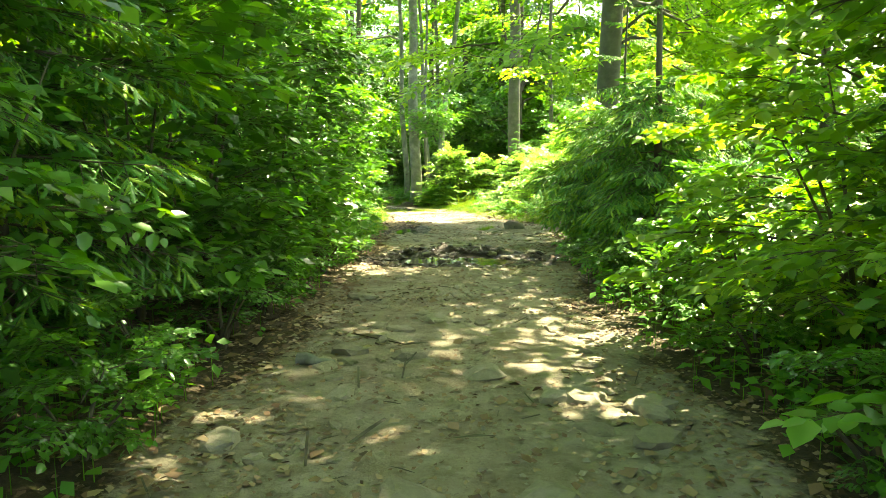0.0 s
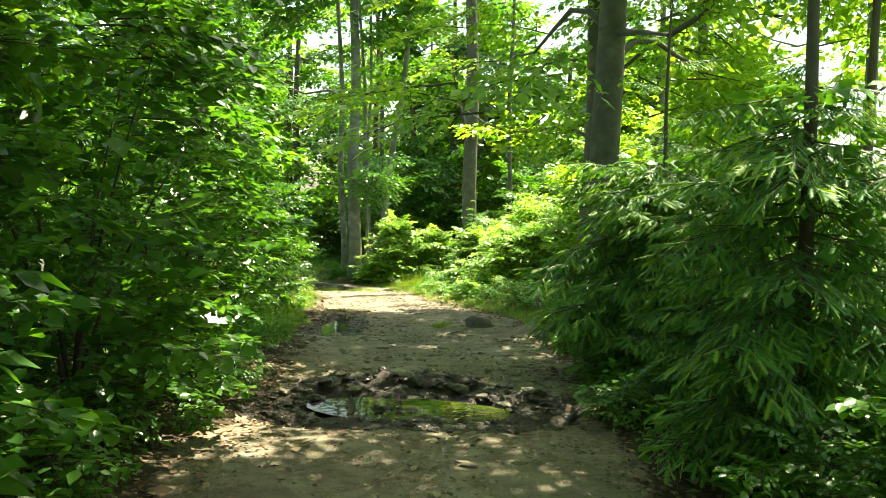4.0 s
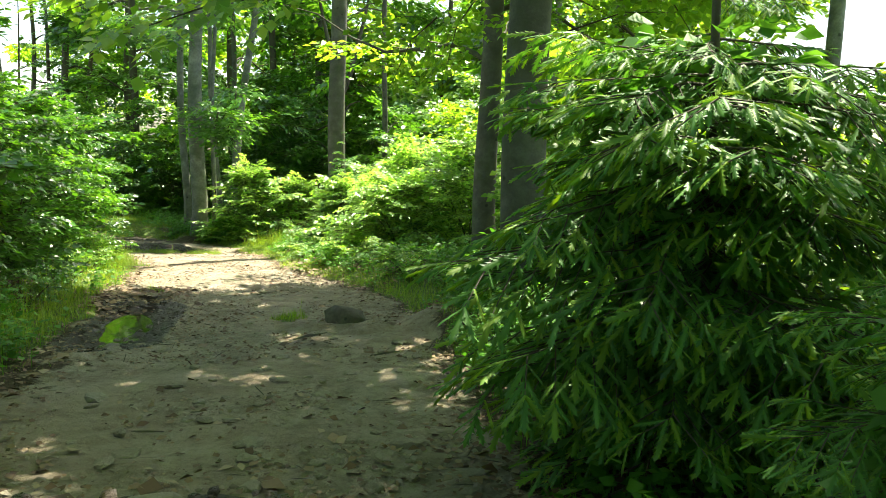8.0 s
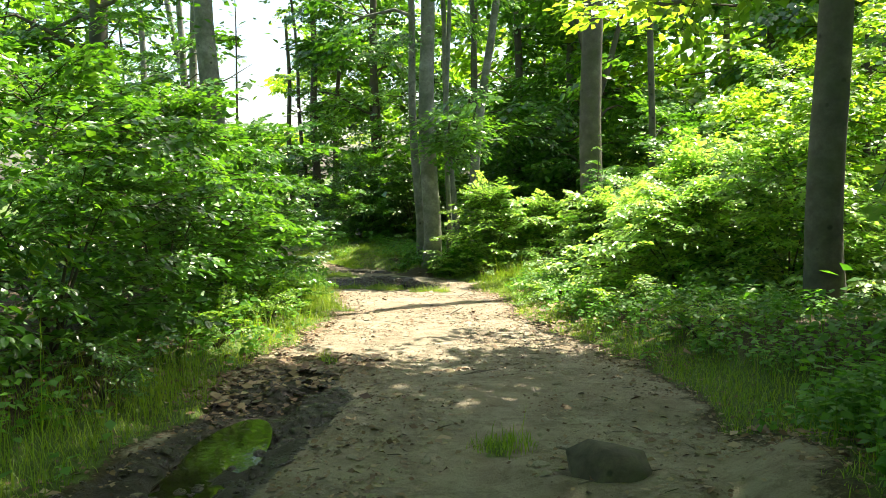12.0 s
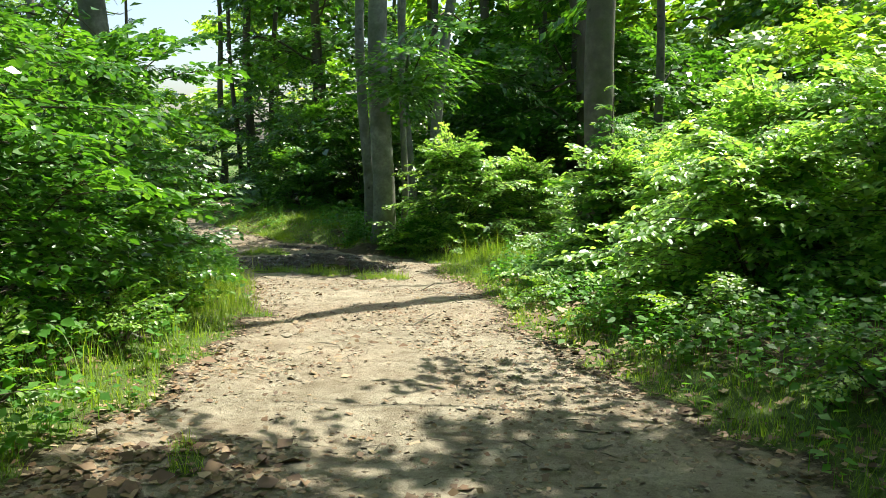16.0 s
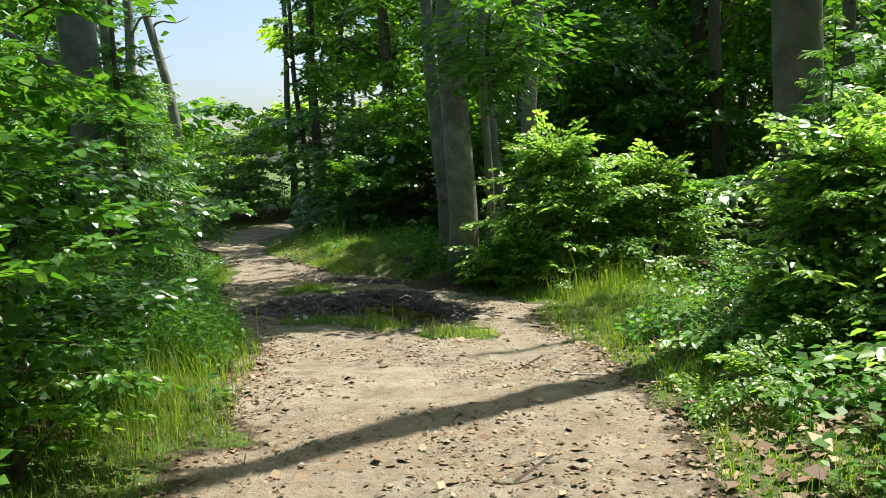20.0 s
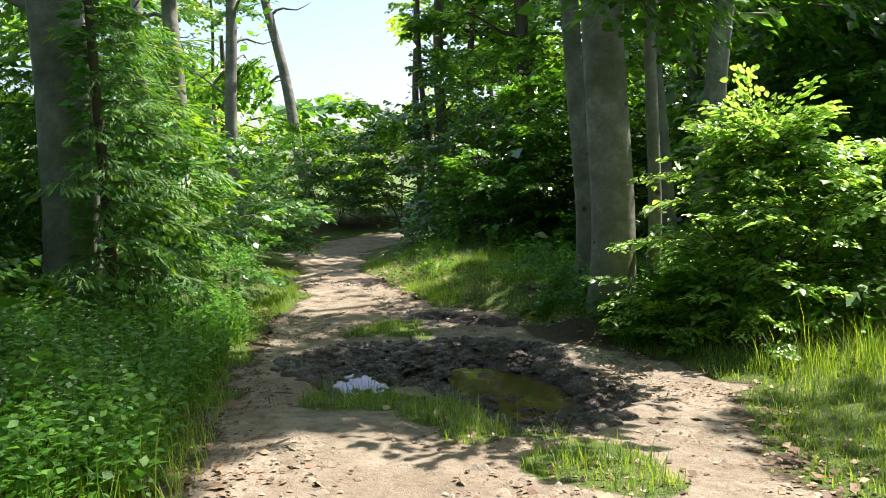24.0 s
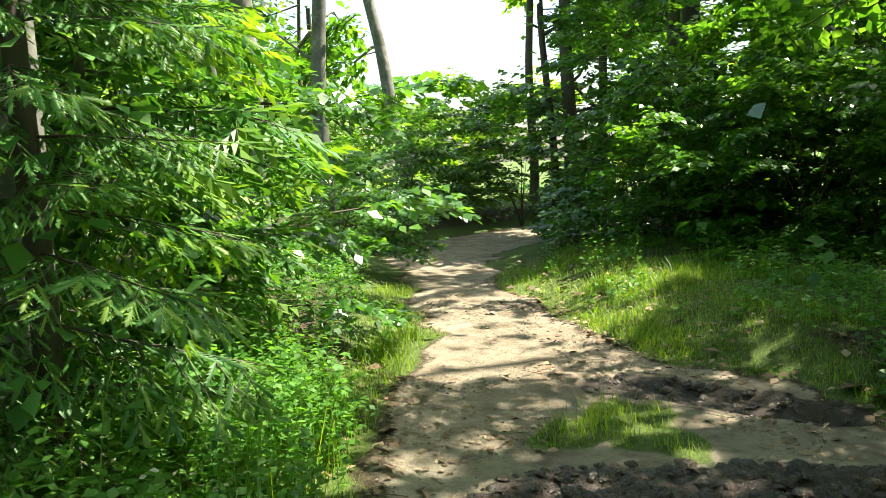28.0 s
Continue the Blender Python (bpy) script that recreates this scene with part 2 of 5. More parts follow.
class Soup:
    """Collects corners and faces of many small pieces for one mesh."""

    def __init__(self):
        self.v, self.f, self.n = [], [], 0

    def add(self, verts, faces, mat=0):
        self.v.append(np.asarray(verts, float))
        self.f.append((np.asarray(faces, np.int32) + self.n, mat))
        self.n += len(verts)

    def many(self, verts, faces, frames, mat=0):
        """One piece at every frame (n x 3 x 4 arrays)."""
        v, f, a = np.asarray(verts, float), np.asarray(faces, np.int32), np.asarray(frames, float)
        if not len(a):
            return
        w = np.einsum("nij,vj->nvi", a[:, :, :3], v) + a[:, None, :, 3]
        idx = f[None] + (np.arange(len(a)) * len(v))[:, None, None]
        self.add(w.reshape(-1, 3), idx.reshape(-1, f.shape[1]), mat)

    def tube(self, points, radii, sides=6, mat=0, wobble=0.0, cap=False):
        p, r = np.asarray(points, float), np.asarray(radii, float)
        d = np.gradient(p, axis=0)
        d /= np.linalg.norm(d, axis=1)[:, None] + 1e-9
        ref = np.where(np.abs(d[:, 2:3]) > 0.9, [[1.0, 0, 0]], [[0, 0, 1.0]])
        a = np.cross(d, ref)
        a /= np.linalg.norm(a, axis=1)[:, None] + 1e-9
        b = np.cross(d, a)
        ang = np.linspace(0, 2 * np.pi, sides, endpoint=False)
        rr = r[:, None] * (1 + wobble * RNG.normal(size=(len(p), sides)) + 2.2 * wobble * np.sin(3 * ang + 1.3 * np.arange(len(p))[:, None] * 0.25) + 1.6 * wobble * np.sin(2 * ang + 0.7))
        v = p[:, None] + rr[..., None] * (np.cos(ang)[None, :, None] * a[:, None] + np.sin(ang)[None, :, None] * b[:, None])
        i, j = np.meshgrid(np.arange(len(p) - 1), np.arange(sides), indexing="ij")
        k = (j + 1) % sides
        self.add(v.reshape(-1, 3), np.stack([i * sides + j, i * sides + k, (i + 1) * sides + k, (i + 1) * sides + j], -1).reshape(-1, 4), mat)

    def mesh(self, name, materials, smooth=False):
        return mesh_of(name, np.concatenate(self.v), self.f, materials, smooth)


RNG = np.random.default_rng(7)


def unit(v):
    v = np.asarray(v, float)
    return v / (np.linalg.norm(v, axis=-1, keepdims=True) + 1e-9)


def frames_of(pos, along, normal, size):
    """Frames with +y along and +z near the normal."""
    y = unit(along)
    x = unit(np.cross(y, normal))
    z = np.cross(x, y)
    s = np.asarray(size, float).reshape(-1, 1, 1)
    return np.concatenate([np.stack([x, y, z], -1) * s, np.asarray(pos, float)[..., None]], -1)


LEAF_V = [(0, 0, 0), (0.33, 0.28, 0.07), (0.27, 0.68, 0.05), (0, 1, -0.07), (-0.27, 0.68, 0.05), (-0.33, 0.28, 0.07)]
LEAF_F = [(0, 1, 2, 3), (0, 3, 4, 5)]
CHEAP_V = [(0, 0, 0), (0.36, 0.46, 0.06), (0, 1, -0.06), (-0.36, 0.46, 0.06)]
CHEAP_F = [(0, 1, 2, 3)]


def part(name, me, parent, m=None, label="", kind=""):
    """A mesh as ONE object under a thing or a part."""
    ob = new(name, me)
    ob.parent = parent
    if m is not None:
        ob.matrix_basis = m
    return tagged(ob, label, kind=kind)


def thing(name, m, label, category, group="", kind=""):
    ob = new(name)
    ob.matrix_basis = m
    return tagged(ob, label, category, group, kind)


def joined(name, items, parent, label=""):
    """Many leafy branches, given as (mesh, pose), as ONE mesh under a thing."""
    if not items:
        return
    verts, faces, mats, n, lists = [], [], [], 0, {}
    for me, m in items:
        if me.name not in lists:
            co, loops, mi = np.empty(len(me.vertices) * 3, np.float32), np.empty(len(me.loops), np.int32), np.empty(len(me.polygons), np.int32)
            me.vertices.foreach_get("co", co)
            me.loops.foreach_get("vertex_index", loops)
            me.polygons.foreach_get("material_index", mi)
            lists[me.name] = (co.reshape(-1, 3), loops.reshape(-1, 4), mi)
        co, quads, mi = lists[me.name]
        a = np.array(m)
        verts.append(co @ a[:3, :3].T + a[:3, 3])
        faces.append(quads + n)
        mats.append(mi)
        n += len(co)
    faces, mats = np.concatenate(faces), np.concatenate(mats)
    part(name, mesh_of(name, np.concatenate(verts), [(faces[mats == k], k) for k in (0, 1)], list(items[0][0].materials)), parent, None, label)


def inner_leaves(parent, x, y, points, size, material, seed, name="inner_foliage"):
    """A dark core of leaves added inside a crown to block light: one mesh, a leaf at each point."""
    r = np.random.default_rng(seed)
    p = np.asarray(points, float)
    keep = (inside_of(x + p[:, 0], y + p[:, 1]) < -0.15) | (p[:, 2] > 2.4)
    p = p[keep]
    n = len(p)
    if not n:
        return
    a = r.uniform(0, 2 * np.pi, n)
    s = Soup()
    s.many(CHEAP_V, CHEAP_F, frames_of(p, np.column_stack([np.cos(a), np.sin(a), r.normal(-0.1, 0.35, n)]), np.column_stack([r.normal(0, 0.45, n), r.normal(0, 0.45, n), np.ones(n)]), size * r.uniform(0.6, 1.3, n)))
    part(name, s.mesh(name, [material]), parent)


# ---- the plan: the track's edges, its fall, its wet hollows ----
def value_noise(x, y, seed=0):
    xi, yi = np.floor(x), np.floor(y)
    fx, fy = x - xi, y - yi
    fx, fy = fx * fx * (3 - 2 * fx), fy * fy * (3 - 2 * fy)

    def h(a, b):
        s = np.sin(a * 127.1 + b * 311.7 + seed * 74.7) * 43758.5453
        return s - np.floor(s)

    return (h(xi, yi) * (1 - fx) + h(xi + 1, yi) * fx) * (1 - fy) + (h(xi, yi + 1) * (1 - fx) + h(xi + 1, yi + 1) * fx) * fy - 0.5


def fractal(x, y, scale, octaves=4, seed=0):
    total, amp = 0.0, 1.0
    for o in range(octaves):
        total = total + amp * value_noise(x * scale, y * scale, seed + o)
        scale, amp = scale * 2.03, amp * 0.5
    return total


def edge_left(y):
    return np.interp(y, [-8, 3, 9, 13, 16.5, 21, 25, 27, 30, 33, 36, 38, 40, 44.6, 48, 56], [-1.2, -1.2, -1.05, -1.0, -1.1, -1.4, -1.6, -1.75, -2.55, -4.15, -5.4, -6.1, -7.1, -9.8, -10.6, -8.5])


def edge_right(y):
    return np.interp(y, [-8, 3, 6.7, 9.5, 12.8, 16, 18, 19, 21, 24, 26, 28, 31.4, 34, 35.2, 37, 38, 40, 42.2, 45.5, 49, 56], [1.35, 1.35, 1.3, 1.5, 1.8, 2.3, 2.8, 2.8, 2.5, 1.6, 1.15, 1.0, 0.35, -0.1, -1.1, -2.6, -4.2, -5.6, -7.0, -8.2, -7.4, -5.0])


def inside_of(x, y):
    return np.minimum(x - edge_left(y), edge_right(y) - x)


def fall(y):
    return np.interp(y, [-60, 0, 4, 13, 18, 24.5, 28.4, 33.4, 36, 60, 90, 400], [0.6, 0.1, 0, -0.38, -0.75, -1.16, -1.36, -1.8, -1.83, -2.0, -2.2, -3.0])


def smooth_step(a, b, x):
    t = np.clip((x - a) / (b - a), 0, 1)
    return t * t * (3 - 2 * t)


def capsule(x, y, ax, ay, bx, by, r):
    """1 inside a rounded strip from a to b, falling to 0 at its rim."""
    dx, dy = bx - ax, by - ay
    s = np.clip(((x - ax) * dx + (y - ay) * dy) / (dx * dx + dy * dy + 1e-9), 0, 1)
    d = np.hypot(x - ax - s * dx, y - ay - s * dy)
    return 1 - smooth_step(0.75 * r, 1.2 * r, d)


MUDS = [(-3.3, 34.3, -2.5, 34.5, 1.0), (-2.3, 34.2, -1.5, 33.4, 0.75), (-1.6, 33.5, -1.25, 32.6, 0.5), (-0.85, 17.3, -0.8, 20.3, 0.5), (-1.1, 20.3, -1.0, 21.2, 0.4), (-0.35, 12.3, 0.7, 12.0, 0.5), (-0.4, 11.4, 0.9, 11.2, 0.75), (-4.0, 36.9, -2.6, 36.6, 0.3)]
PUDDLES = [(-3.24, 33.3, -3.36, 33.75, 0.38, "sky"), (-2.15, 33.9, -1.2, 32.9, 0.33, "brown"), (-0.8, 17.7, -0.85, 19.2, 0.22, "green"), (-0.25, 11.45, 0.75, 11.2, 0.31, "green")]
TURFS = [(-3.0, 32.6, -2.1, 32.75, 0.32), (-2.2, 32.6, -1.5, 32.0, 0.35), (-0.9, 31.6, -0.6, 31.1, 0.35), (-3.7, 36.1, -4.0, 35.7, 0.3), (-3.5, 35.6, -3.8, 35.9, 0.25),
         (-0.82, 22.3, -0.75, 22.0, 0.14), (0.95, 18.95, 1.05, 18.7, 0.12), (1.4, 31.9, 1.9, 34.6, 0.9), (0.7, 32.6, 0.9, 34.2, 0.5), (-3.2, 39.2, -2.0, 40.6, 1.3), (-4.6, 40.4, -3.4, 42.0, 0.9), (-3.4, 38.3, -1.8, 39.0, 0.7), (-5.6, 42.2, -4.6, 43.6, 0.8)]


def height(x, y):
    x, y = np.asarray(x, float), np.asarray(y, float)
    inside = np.minimum(x - edge_left(y), edge_right(y) - x)
    z = fall(y)
    z = z + 0.30 * smooth_step(0.1, 1.9, -inside) + 0.25 * fractal(x, y, 0.23, 3, 3) * smooth_step(0.2, 3.0, -inside)
    z = z + 0.045 * fractal(x, y, 1.3, 4, 9) + 0.02 * fractal(x, y, 6.0, 3, 5)
    z = z + 0.035 * np.abs(fractal(x, y, 2.4, 3, 31)) * smooth_step(9.5, 6.0, y)
    z = z + 0.05 * np.abs(fractal(x, y, 3.1, 3, 33)) * smooth_step(10.0, 12.0, y) * smooth_step(18.5, 16.5, y)
    pool = np.zeros_like(z)
    for ax, ay, bx, by, r, _ in PUDDLES:
        pool = np.maximum(pool, capsule(x + 0.12 * fractal(x, y, 2.5, 2, 61), y + 0.12 * fractal(x, y, 2.5, 2, 62), ax, ay, bx, by, r * 1.1))
    for ax, ay, bx, by, r in MUDS:
        w = capsule(x, y, ax, ay, bx, by, r)
        z = z + w * (1 - pool) * (-0.055 + 0.11 * fractal(x, y, 3.6, 3, 13) + 0.08 * np.abs(fractal(x, y, 6.0, 2, 15)))
    z = z - pool * (0.13 + 0.19 * fractal(x, y, 3.0, 3, 17))
    z = z + 0.10 * capsule(x, y, -0.4, 12.55, 0.8, 12.35, 0.16) + 0.07 * capsule(x, y, 1.35, 18.25, 1.85, 18.0, 0.34)
    z = z + 0.2 * capsule(x, y, -1.0, 36.4, -0.4, 37.0, 0.9) + 0.2 * capsule(x, y, 3.5, 17.8, 4.5, 18.2, 1.2)
    return z


def zones(x, y):
    inside = np.minimum(x - edge_left(y), edge_right(y) - x) + 0.45 * fractal(x, y, 0.8, 3, 21) + 0.3 * fractal(x, y, 3.1, 3, 23)
    path = smooth_step(-0.3, 0.25, inside) * smooth_step(58, 54, y)
    path = path * (1 - capsule(x, y, -1.2, 36.2, -0.2, 37.0, 1.0))
    mud = np.zeros_like(path)
    for ax, ay, bx, by, r in MUDS:
        mud = np.maximum(mud, capsule(x, y, ax, ay, bx, by, r * 1.05))
    turf = smooth_step(-1.6, -0.45, inside) * smooth_step(0.05, -0.25, inside) * 0.8 * smooth_step(14, 18, y)
    for ax, ay, bx, by, r in TURFS:
        turf = np.maximum(turf, capsule(x + 0.3 * fractal(x, y, 1.7, 3, 81), y + 0.3 * fractal(x, y, 1.7, 3, 82), ax, ay, bx, by, r) * (0.55 + 0.9 * np.clip(0.5 + fractal(x, y, 3.0, 2, 83), 0, 0.5)))
    turf = np.maximum(turf, smooth_step(5.0, 8.0, x) * smooth_step(30, 24, y))
    turf = np.maximum(turf, 0.9 * np.maximum(smooth_step(-5.0, -9.0, inside), smooth_step(54, 58, y)))
    return path, mud, turf * (1 - 0.9 * mud)


def ground():
    """One sheet that follows the track, fine near it and coarse out to the horizon."""
    u = np.concatenate([-np.geomspace(600, 3.2, 34), np.arange(-3.0, 3.01, 0.085), np.geomspace(3.2, 600, 34)])
    v = np.concatenate([-np.geomspace(500, 4, 14), np.arange(-3.8, 47, 0.095), np.geomspace(47.2, 700, 26)])
    uu, y = np.meshgrid(u, v)
    mid = (edge_left(y) + edge_right(y)) / 2
    x = uu + mid
    z = height(x, y)
    ny, nx = x.shape
    i, j = np.meshgrid(np.arange(ny - 1), np.arange(nx - 1), indexing="ij")
    q = np.stack([i * nx + j, i * nx + j + 1, (i + 1) * nx + j + 1, (i + 1) * nx + j], -1).reshape(-1, 4)
    me = mesh_of("ground", np.stack([x, y, z], -1).reshape(-1, 3), [(q, 0)], [GROUND], True)
    p, m, t = zones(x.ravel(), y.ravel())
    colour = me.color_attributes.new("zone", "FLOAT_COLOR", "POINT")
    colour.data.foreach_set("color", np.stack([p, m, t, np.ones_like(p)], -1).astype(np.float32).ravel())
    tagged(new("ground", me), "trodden sandy forest track with muddy hollows and leaf mould", "ground", kind="structure")


ground()


def puddle(ax, ay, bx, by, r, look_of):
    n = 40
    a = np.linspace(0, 2 * np.pi, n, endpoint=False)
    s = 0.5 + 0.5 * np.cos(a)
    d = unit(np.array([bx - ax, by - ay]))
    e = np.array([-d[1], d[0]])
    c, half = np.array([(ax + bx) / 2, (ay + by) / 2]), np.hypot(bx - ax, by - ay) / 2
    rad = r * 1.3
    xy = c + np.outer(np.cos(a) * (half + rad), d) + np.outer(np.sin(a) * rad, e)
    hs = height(np.linspace(ax, bx, 9), np.linspace(ay, by, 9))
    z = float(np.median(hs)) + 0.05
    soup = Soup()
    v = np.column_stack([np.vstack([c, xy]), np.full(n + 1, z)])
    soup.add(v, [(0, 1 + i, 1 + (i + 1) % n) for i in range(n)])
    tagged(new("water", soup.mesh("water", [DARK_WATER if look_of == "green" else WATER], True)), "shallow muddy puddle in the track", "puddle", kind="structure")


for p in PUDDLES:
    puddle(*p)


# ---- leafy branches, built once and shared ----
def leafy_branch(length, leaves, leaf, material, seed, cheap=False, droop=0.25, spread=0.42):
    """A flat plume of leaves: an axis along +y, side twigs, leaves in ranks along them."""
    global RNG
    RNG = np.random.default_rng(seed)
    s = Soup()
    t = np.linspace(0, 1, 7)
    bend = RNG.normal() * 0.12
    axis = np.column_stack([bend * t * t * length, t * length, (0.10 * t - droop * t * t) * length])
    s.tube(axis[::3] if cheap else axis[::2], 0.008 * length * (1.15 - (t[::3] if cheap else t[::2])), 3, 1)
    pos, along, normal, size = [], [], [], []
    twigs = int(7 + 3 * RNG.random())
    per = max(3, int(leaves / (twigs * 2 + 3)))
    for side in (-1, 1):
        for i in range(twigs):
            f = 0.12 + 0.82 * (i + RNG.random() * 0.7) / twigs
            p0 = np.array([np.interp(f, t, axis[:, k]) for k in range(3)])
            reach = length * spread * (1.1 - 0.75 * f) * RNG.uniform(0.7, 1.15)
            d = unit(np.array([side * 0.8, 0.75, RNG.normal() * 0.2]))
            q = np.linspace(0, 1, 2)
            line = p0 + np.outer(q * reach, d) + np.column_stack([0 * q, 0 * q, -0.22 * q * q * reach])
            if not cheap:
                s.tube(line, 0.003 * length * (1.2 - q), 3, 1)
            for g in np.linspace(0.15, 1, per):
                base = p0 + d * reach * g + np.array([0, 0, -0.22 * g * g * reach])
                turn = RNG.choice([-1, 1]) * RNG.uniform(0.2, 0.9)
                dd = np.array([d[0] * math.cos(turn) - d[1] * math.sin(turn), d[0] * math.sin(turn) + d[1] * math.cos(turn), RNG.normal() * 0.22 - 0.38])
                pos.append(base + RNG.normal(size=3) * 0.012 * length)
                along.append(dd)
                normal.append(np.array([0, 0, 1.0]) + RNG.normal(size=3) * 0.25)
                size.append(leaf * RNG.uniform(0.6, 1.2))
    for g in np.linspace(0.2, 1, per * 2):
        base = np.array([np.interp(g, t, axis[:, k]) for k in range(3)])
        pos.append(base + RNG.normal(size=3) * 0.01)
        along.append(np.array([RNG.normal() * 0.9, 0.8, RNG.normal() * 0.3 - 0.3]))
        normal.append(np.array([0, 0, 1.0]) + RNG.normal(size=3) * 0.35)
        size.append(leaf * RNG.uniform(0.6, 1.2))
    s.many(CHEAP_V if cheap else LEAF_V, CHEAP_F if cheap else LEAF_F, frames_of(pos, along, normal, size), 0)
    return s.mesh("leafy_branch", [material, TWIG])


def finger_shape():
    """A spruce shoot: a slender core fringed with needles on both sides and above."""
    v, f = [], []
    for y0, r in ((0.0, 0.045), (0.86, 0.07)):
        v += [(-r, y0, -0.1 * y0 * y0), (0, y0, 0.5 * r - 0.1 * y0 * y0), (r, y0, -0.1 * y0 * y0)]
    v.append((0, 1.0, -0.11))
    for k in (0, 1):
        f += [(k, k + 1, k + 4), (k, k + 4, k + 3), (k + 3, k + 4, 6)]
    for i in range(6):
        y0 = 0.03 + 0.15 * i
        w = (0.16 - 0.04 * abs(i - 2.5) / 2.5) * (0.85 + 0.3 * (i % 2))
        for sx in (-1, 1):
            f.append((len(v), len(v) + 1, len(v) + 2))
            drop = -0.1 * y0 * y0
            v += [(0.04 * sx, y0 - 0.02, drop + 0.01), (0.04 * sx, y0 + 0.1, drop + 0.01), (w * sx, y0 + 0.16, drop - 0.02)]
    return v, f


FINGER_V, FINGER_F = finger_shape()
FAR_FINGER_V = [v for i in range(3) for v in ((0, 0.3 * i - 0.04, 0), (0, 0.3 * i + 0.2, 0.03), (-0.2, 0.3 * i + 0.4, -0.06), (0, 0.3 * i, 0), (0, 0.3 * i + 0.24, 0.03), (0.2, 0.3 * i + 0.38, -0.05))]
FAR_FINGER_F = [(3 * i, 3 * i + 1, 3 * i + 2) for i in range(6)]


def spruce_bough(length, twigs, gap, finger, seed, far=False):
    """A flat spruce bough: side twigs set with short hanging fingers of needles, the newest pale."""
    global RNG
    RNG = np.random.default_rng(seed)
    s = Soup()
    t = np.linspace(0, 1, 6)
    axis = np.column_stack([0.04 * np.sin(t * 5), t * length, (0.05 * t - 0.3 * t * t + 0.17 * t ** 3) * length])
    s.tube(axis, 0.008 * length * (1.15 - t), 4, 1)
    sets = {0: ([], [], [], []), 2: ([], [], [], [])}

    def put(kind, p, d, size):
        pos, along, normal, sizes = sets[kind]
        pos.append(p)
        along.append(d)
        normal.append(np.array([0, 0, 1.0]) + RNG.normal(size=3) * 0.35)
        sizes.append(size)

    for side in (-1, 1):
        for i in range(twigs):
            f = 0.08 + 0.88 * (i + 0.4 * RNG.random()) / twigs
            p0 = np.array([np.interp(f, t, axis[:, k]) for k in range(3)])
            reach = length * 0.46 * (1.1 - 0.85 * f) * RNG.uniform(0.7, 1.2) + 0.05 * length
            d = unit(np.array([side * 0.72, 0.66, -0.08 + RNG.normal() * 0.1]))
            end = p0 + d * reach + np.array([0, 0, -0.28 * reach])
            s.tube(np.array([p0, end]), [0.004 * length, 0.002 * length], 3, 1)
            u = unit(end - p0)
            steps = max(2, int(reach / gap))
            for g in range(steps + 1):
                w = (g + 0.5 * RNG.random()) / steps
                for sub in (-1, 1):
                    out = unit(u * 0.9 + np.array([-u[1] * sub, u[0] * sub, -0.4 + RNG.normal() * 0.22]) * 0.8)
                    put(2 if w > 0.6 and RNG.random() < 0.4 else 0, p0 + (end - p0) * min(w, 1), out, finger * RNG.uniform(0.7, 1.25))
            put(2 if RNG.random() < 0.6 else 0, end - u * 0.03, u + np.array([0, 0, -0.2]), finger * 1.3)
    for f in np.linspace(0.1, 1, 9):
        p0 = np.array([np.interp(f, t, axis[:, k]) for k in range(3)])
        put(2 if f > 0.8 else 0, p0, np.array([RNG.normal() * 0.5, 1, -0.1]), finger * 1.3)
    for kind, (pos, along, normal, sizes) in sets.items():
        if pos:
            s.many(FAR_FINGER_V if far else FINGER_V, FAR_FINGER_F if far else FINGER_F, frames_of(pos, along, normal, sizes), kind)
    return s.mesh("bough", [SPRUCE, DARK_BARK, SPRUCE_TIP])


NEAR = [leafy_branch(1.0, 112, 0.102, BEECH, 100 + i) for i in range(5)]
SUNNY = [leafy_branch(1.0, 108, 0.105, LIGHT, 120 + i) for i in range(5)]
NEAR_B = [leafy_branch(1.0, 112, 0.11, BEECH, 110 + i, True) for i in range(4)]
SUNNY_B = [leafy_branch(1.0, 108, 0.112, LIGHT, 130 + i, True) for i in range(4)]
# Branches whose leaf colour already holds the sun on the shrubs.
PALE = [leafy_branch(1.0, 100, 0.1, SUNLIT_LEAF, 220 + i) for i in range(5)]
PALE_B = [leafy_branch(1.0, 104, 0.108, SUNLIT_LEAF, 230 + i, True) for i in range(4)]
HAZEL = [leafy_branch(1.0, 74, 0.145, BEECH, 115 + i, False, 0.3, 0.5) for i in range(3)]
CROWN = [leafy_branch(2.4, 190, 0.25, BEECH, 140 + i, True, 0.3, 0.55) for i in range(4)]
GOLD = [leafy_branch(2.4, 190, 0.25, LIGHT, 160 + i, True, 0.3, 0.55) for i in range(4)]
FINE = [leafy_branch(2.4, 240, 0.165, BEECH, 150 + i, True, 0.3, 0.55) for i in range(4)]
FINE_GOLD = [leafy_branch(2.4, 240, 0.165, LIGHT, 155 + i, True, 0.3, 0.55) for i in range(4)]
FAR = [leafy_branch(5.0, 170, 0.6, LIGHT if i else BEECH, 170 + i, True, 0.2, 0.5) for i in range(3)]
BOUGHS = [spruce_bough(1.0, 8, 0.095, 0.122, 180 + i) for i in range(4)]
FAR_BOUGHS = [spruce_bough(1.0, 5, 0.16, 0.2, 190 + i, True) for i in range(3)]


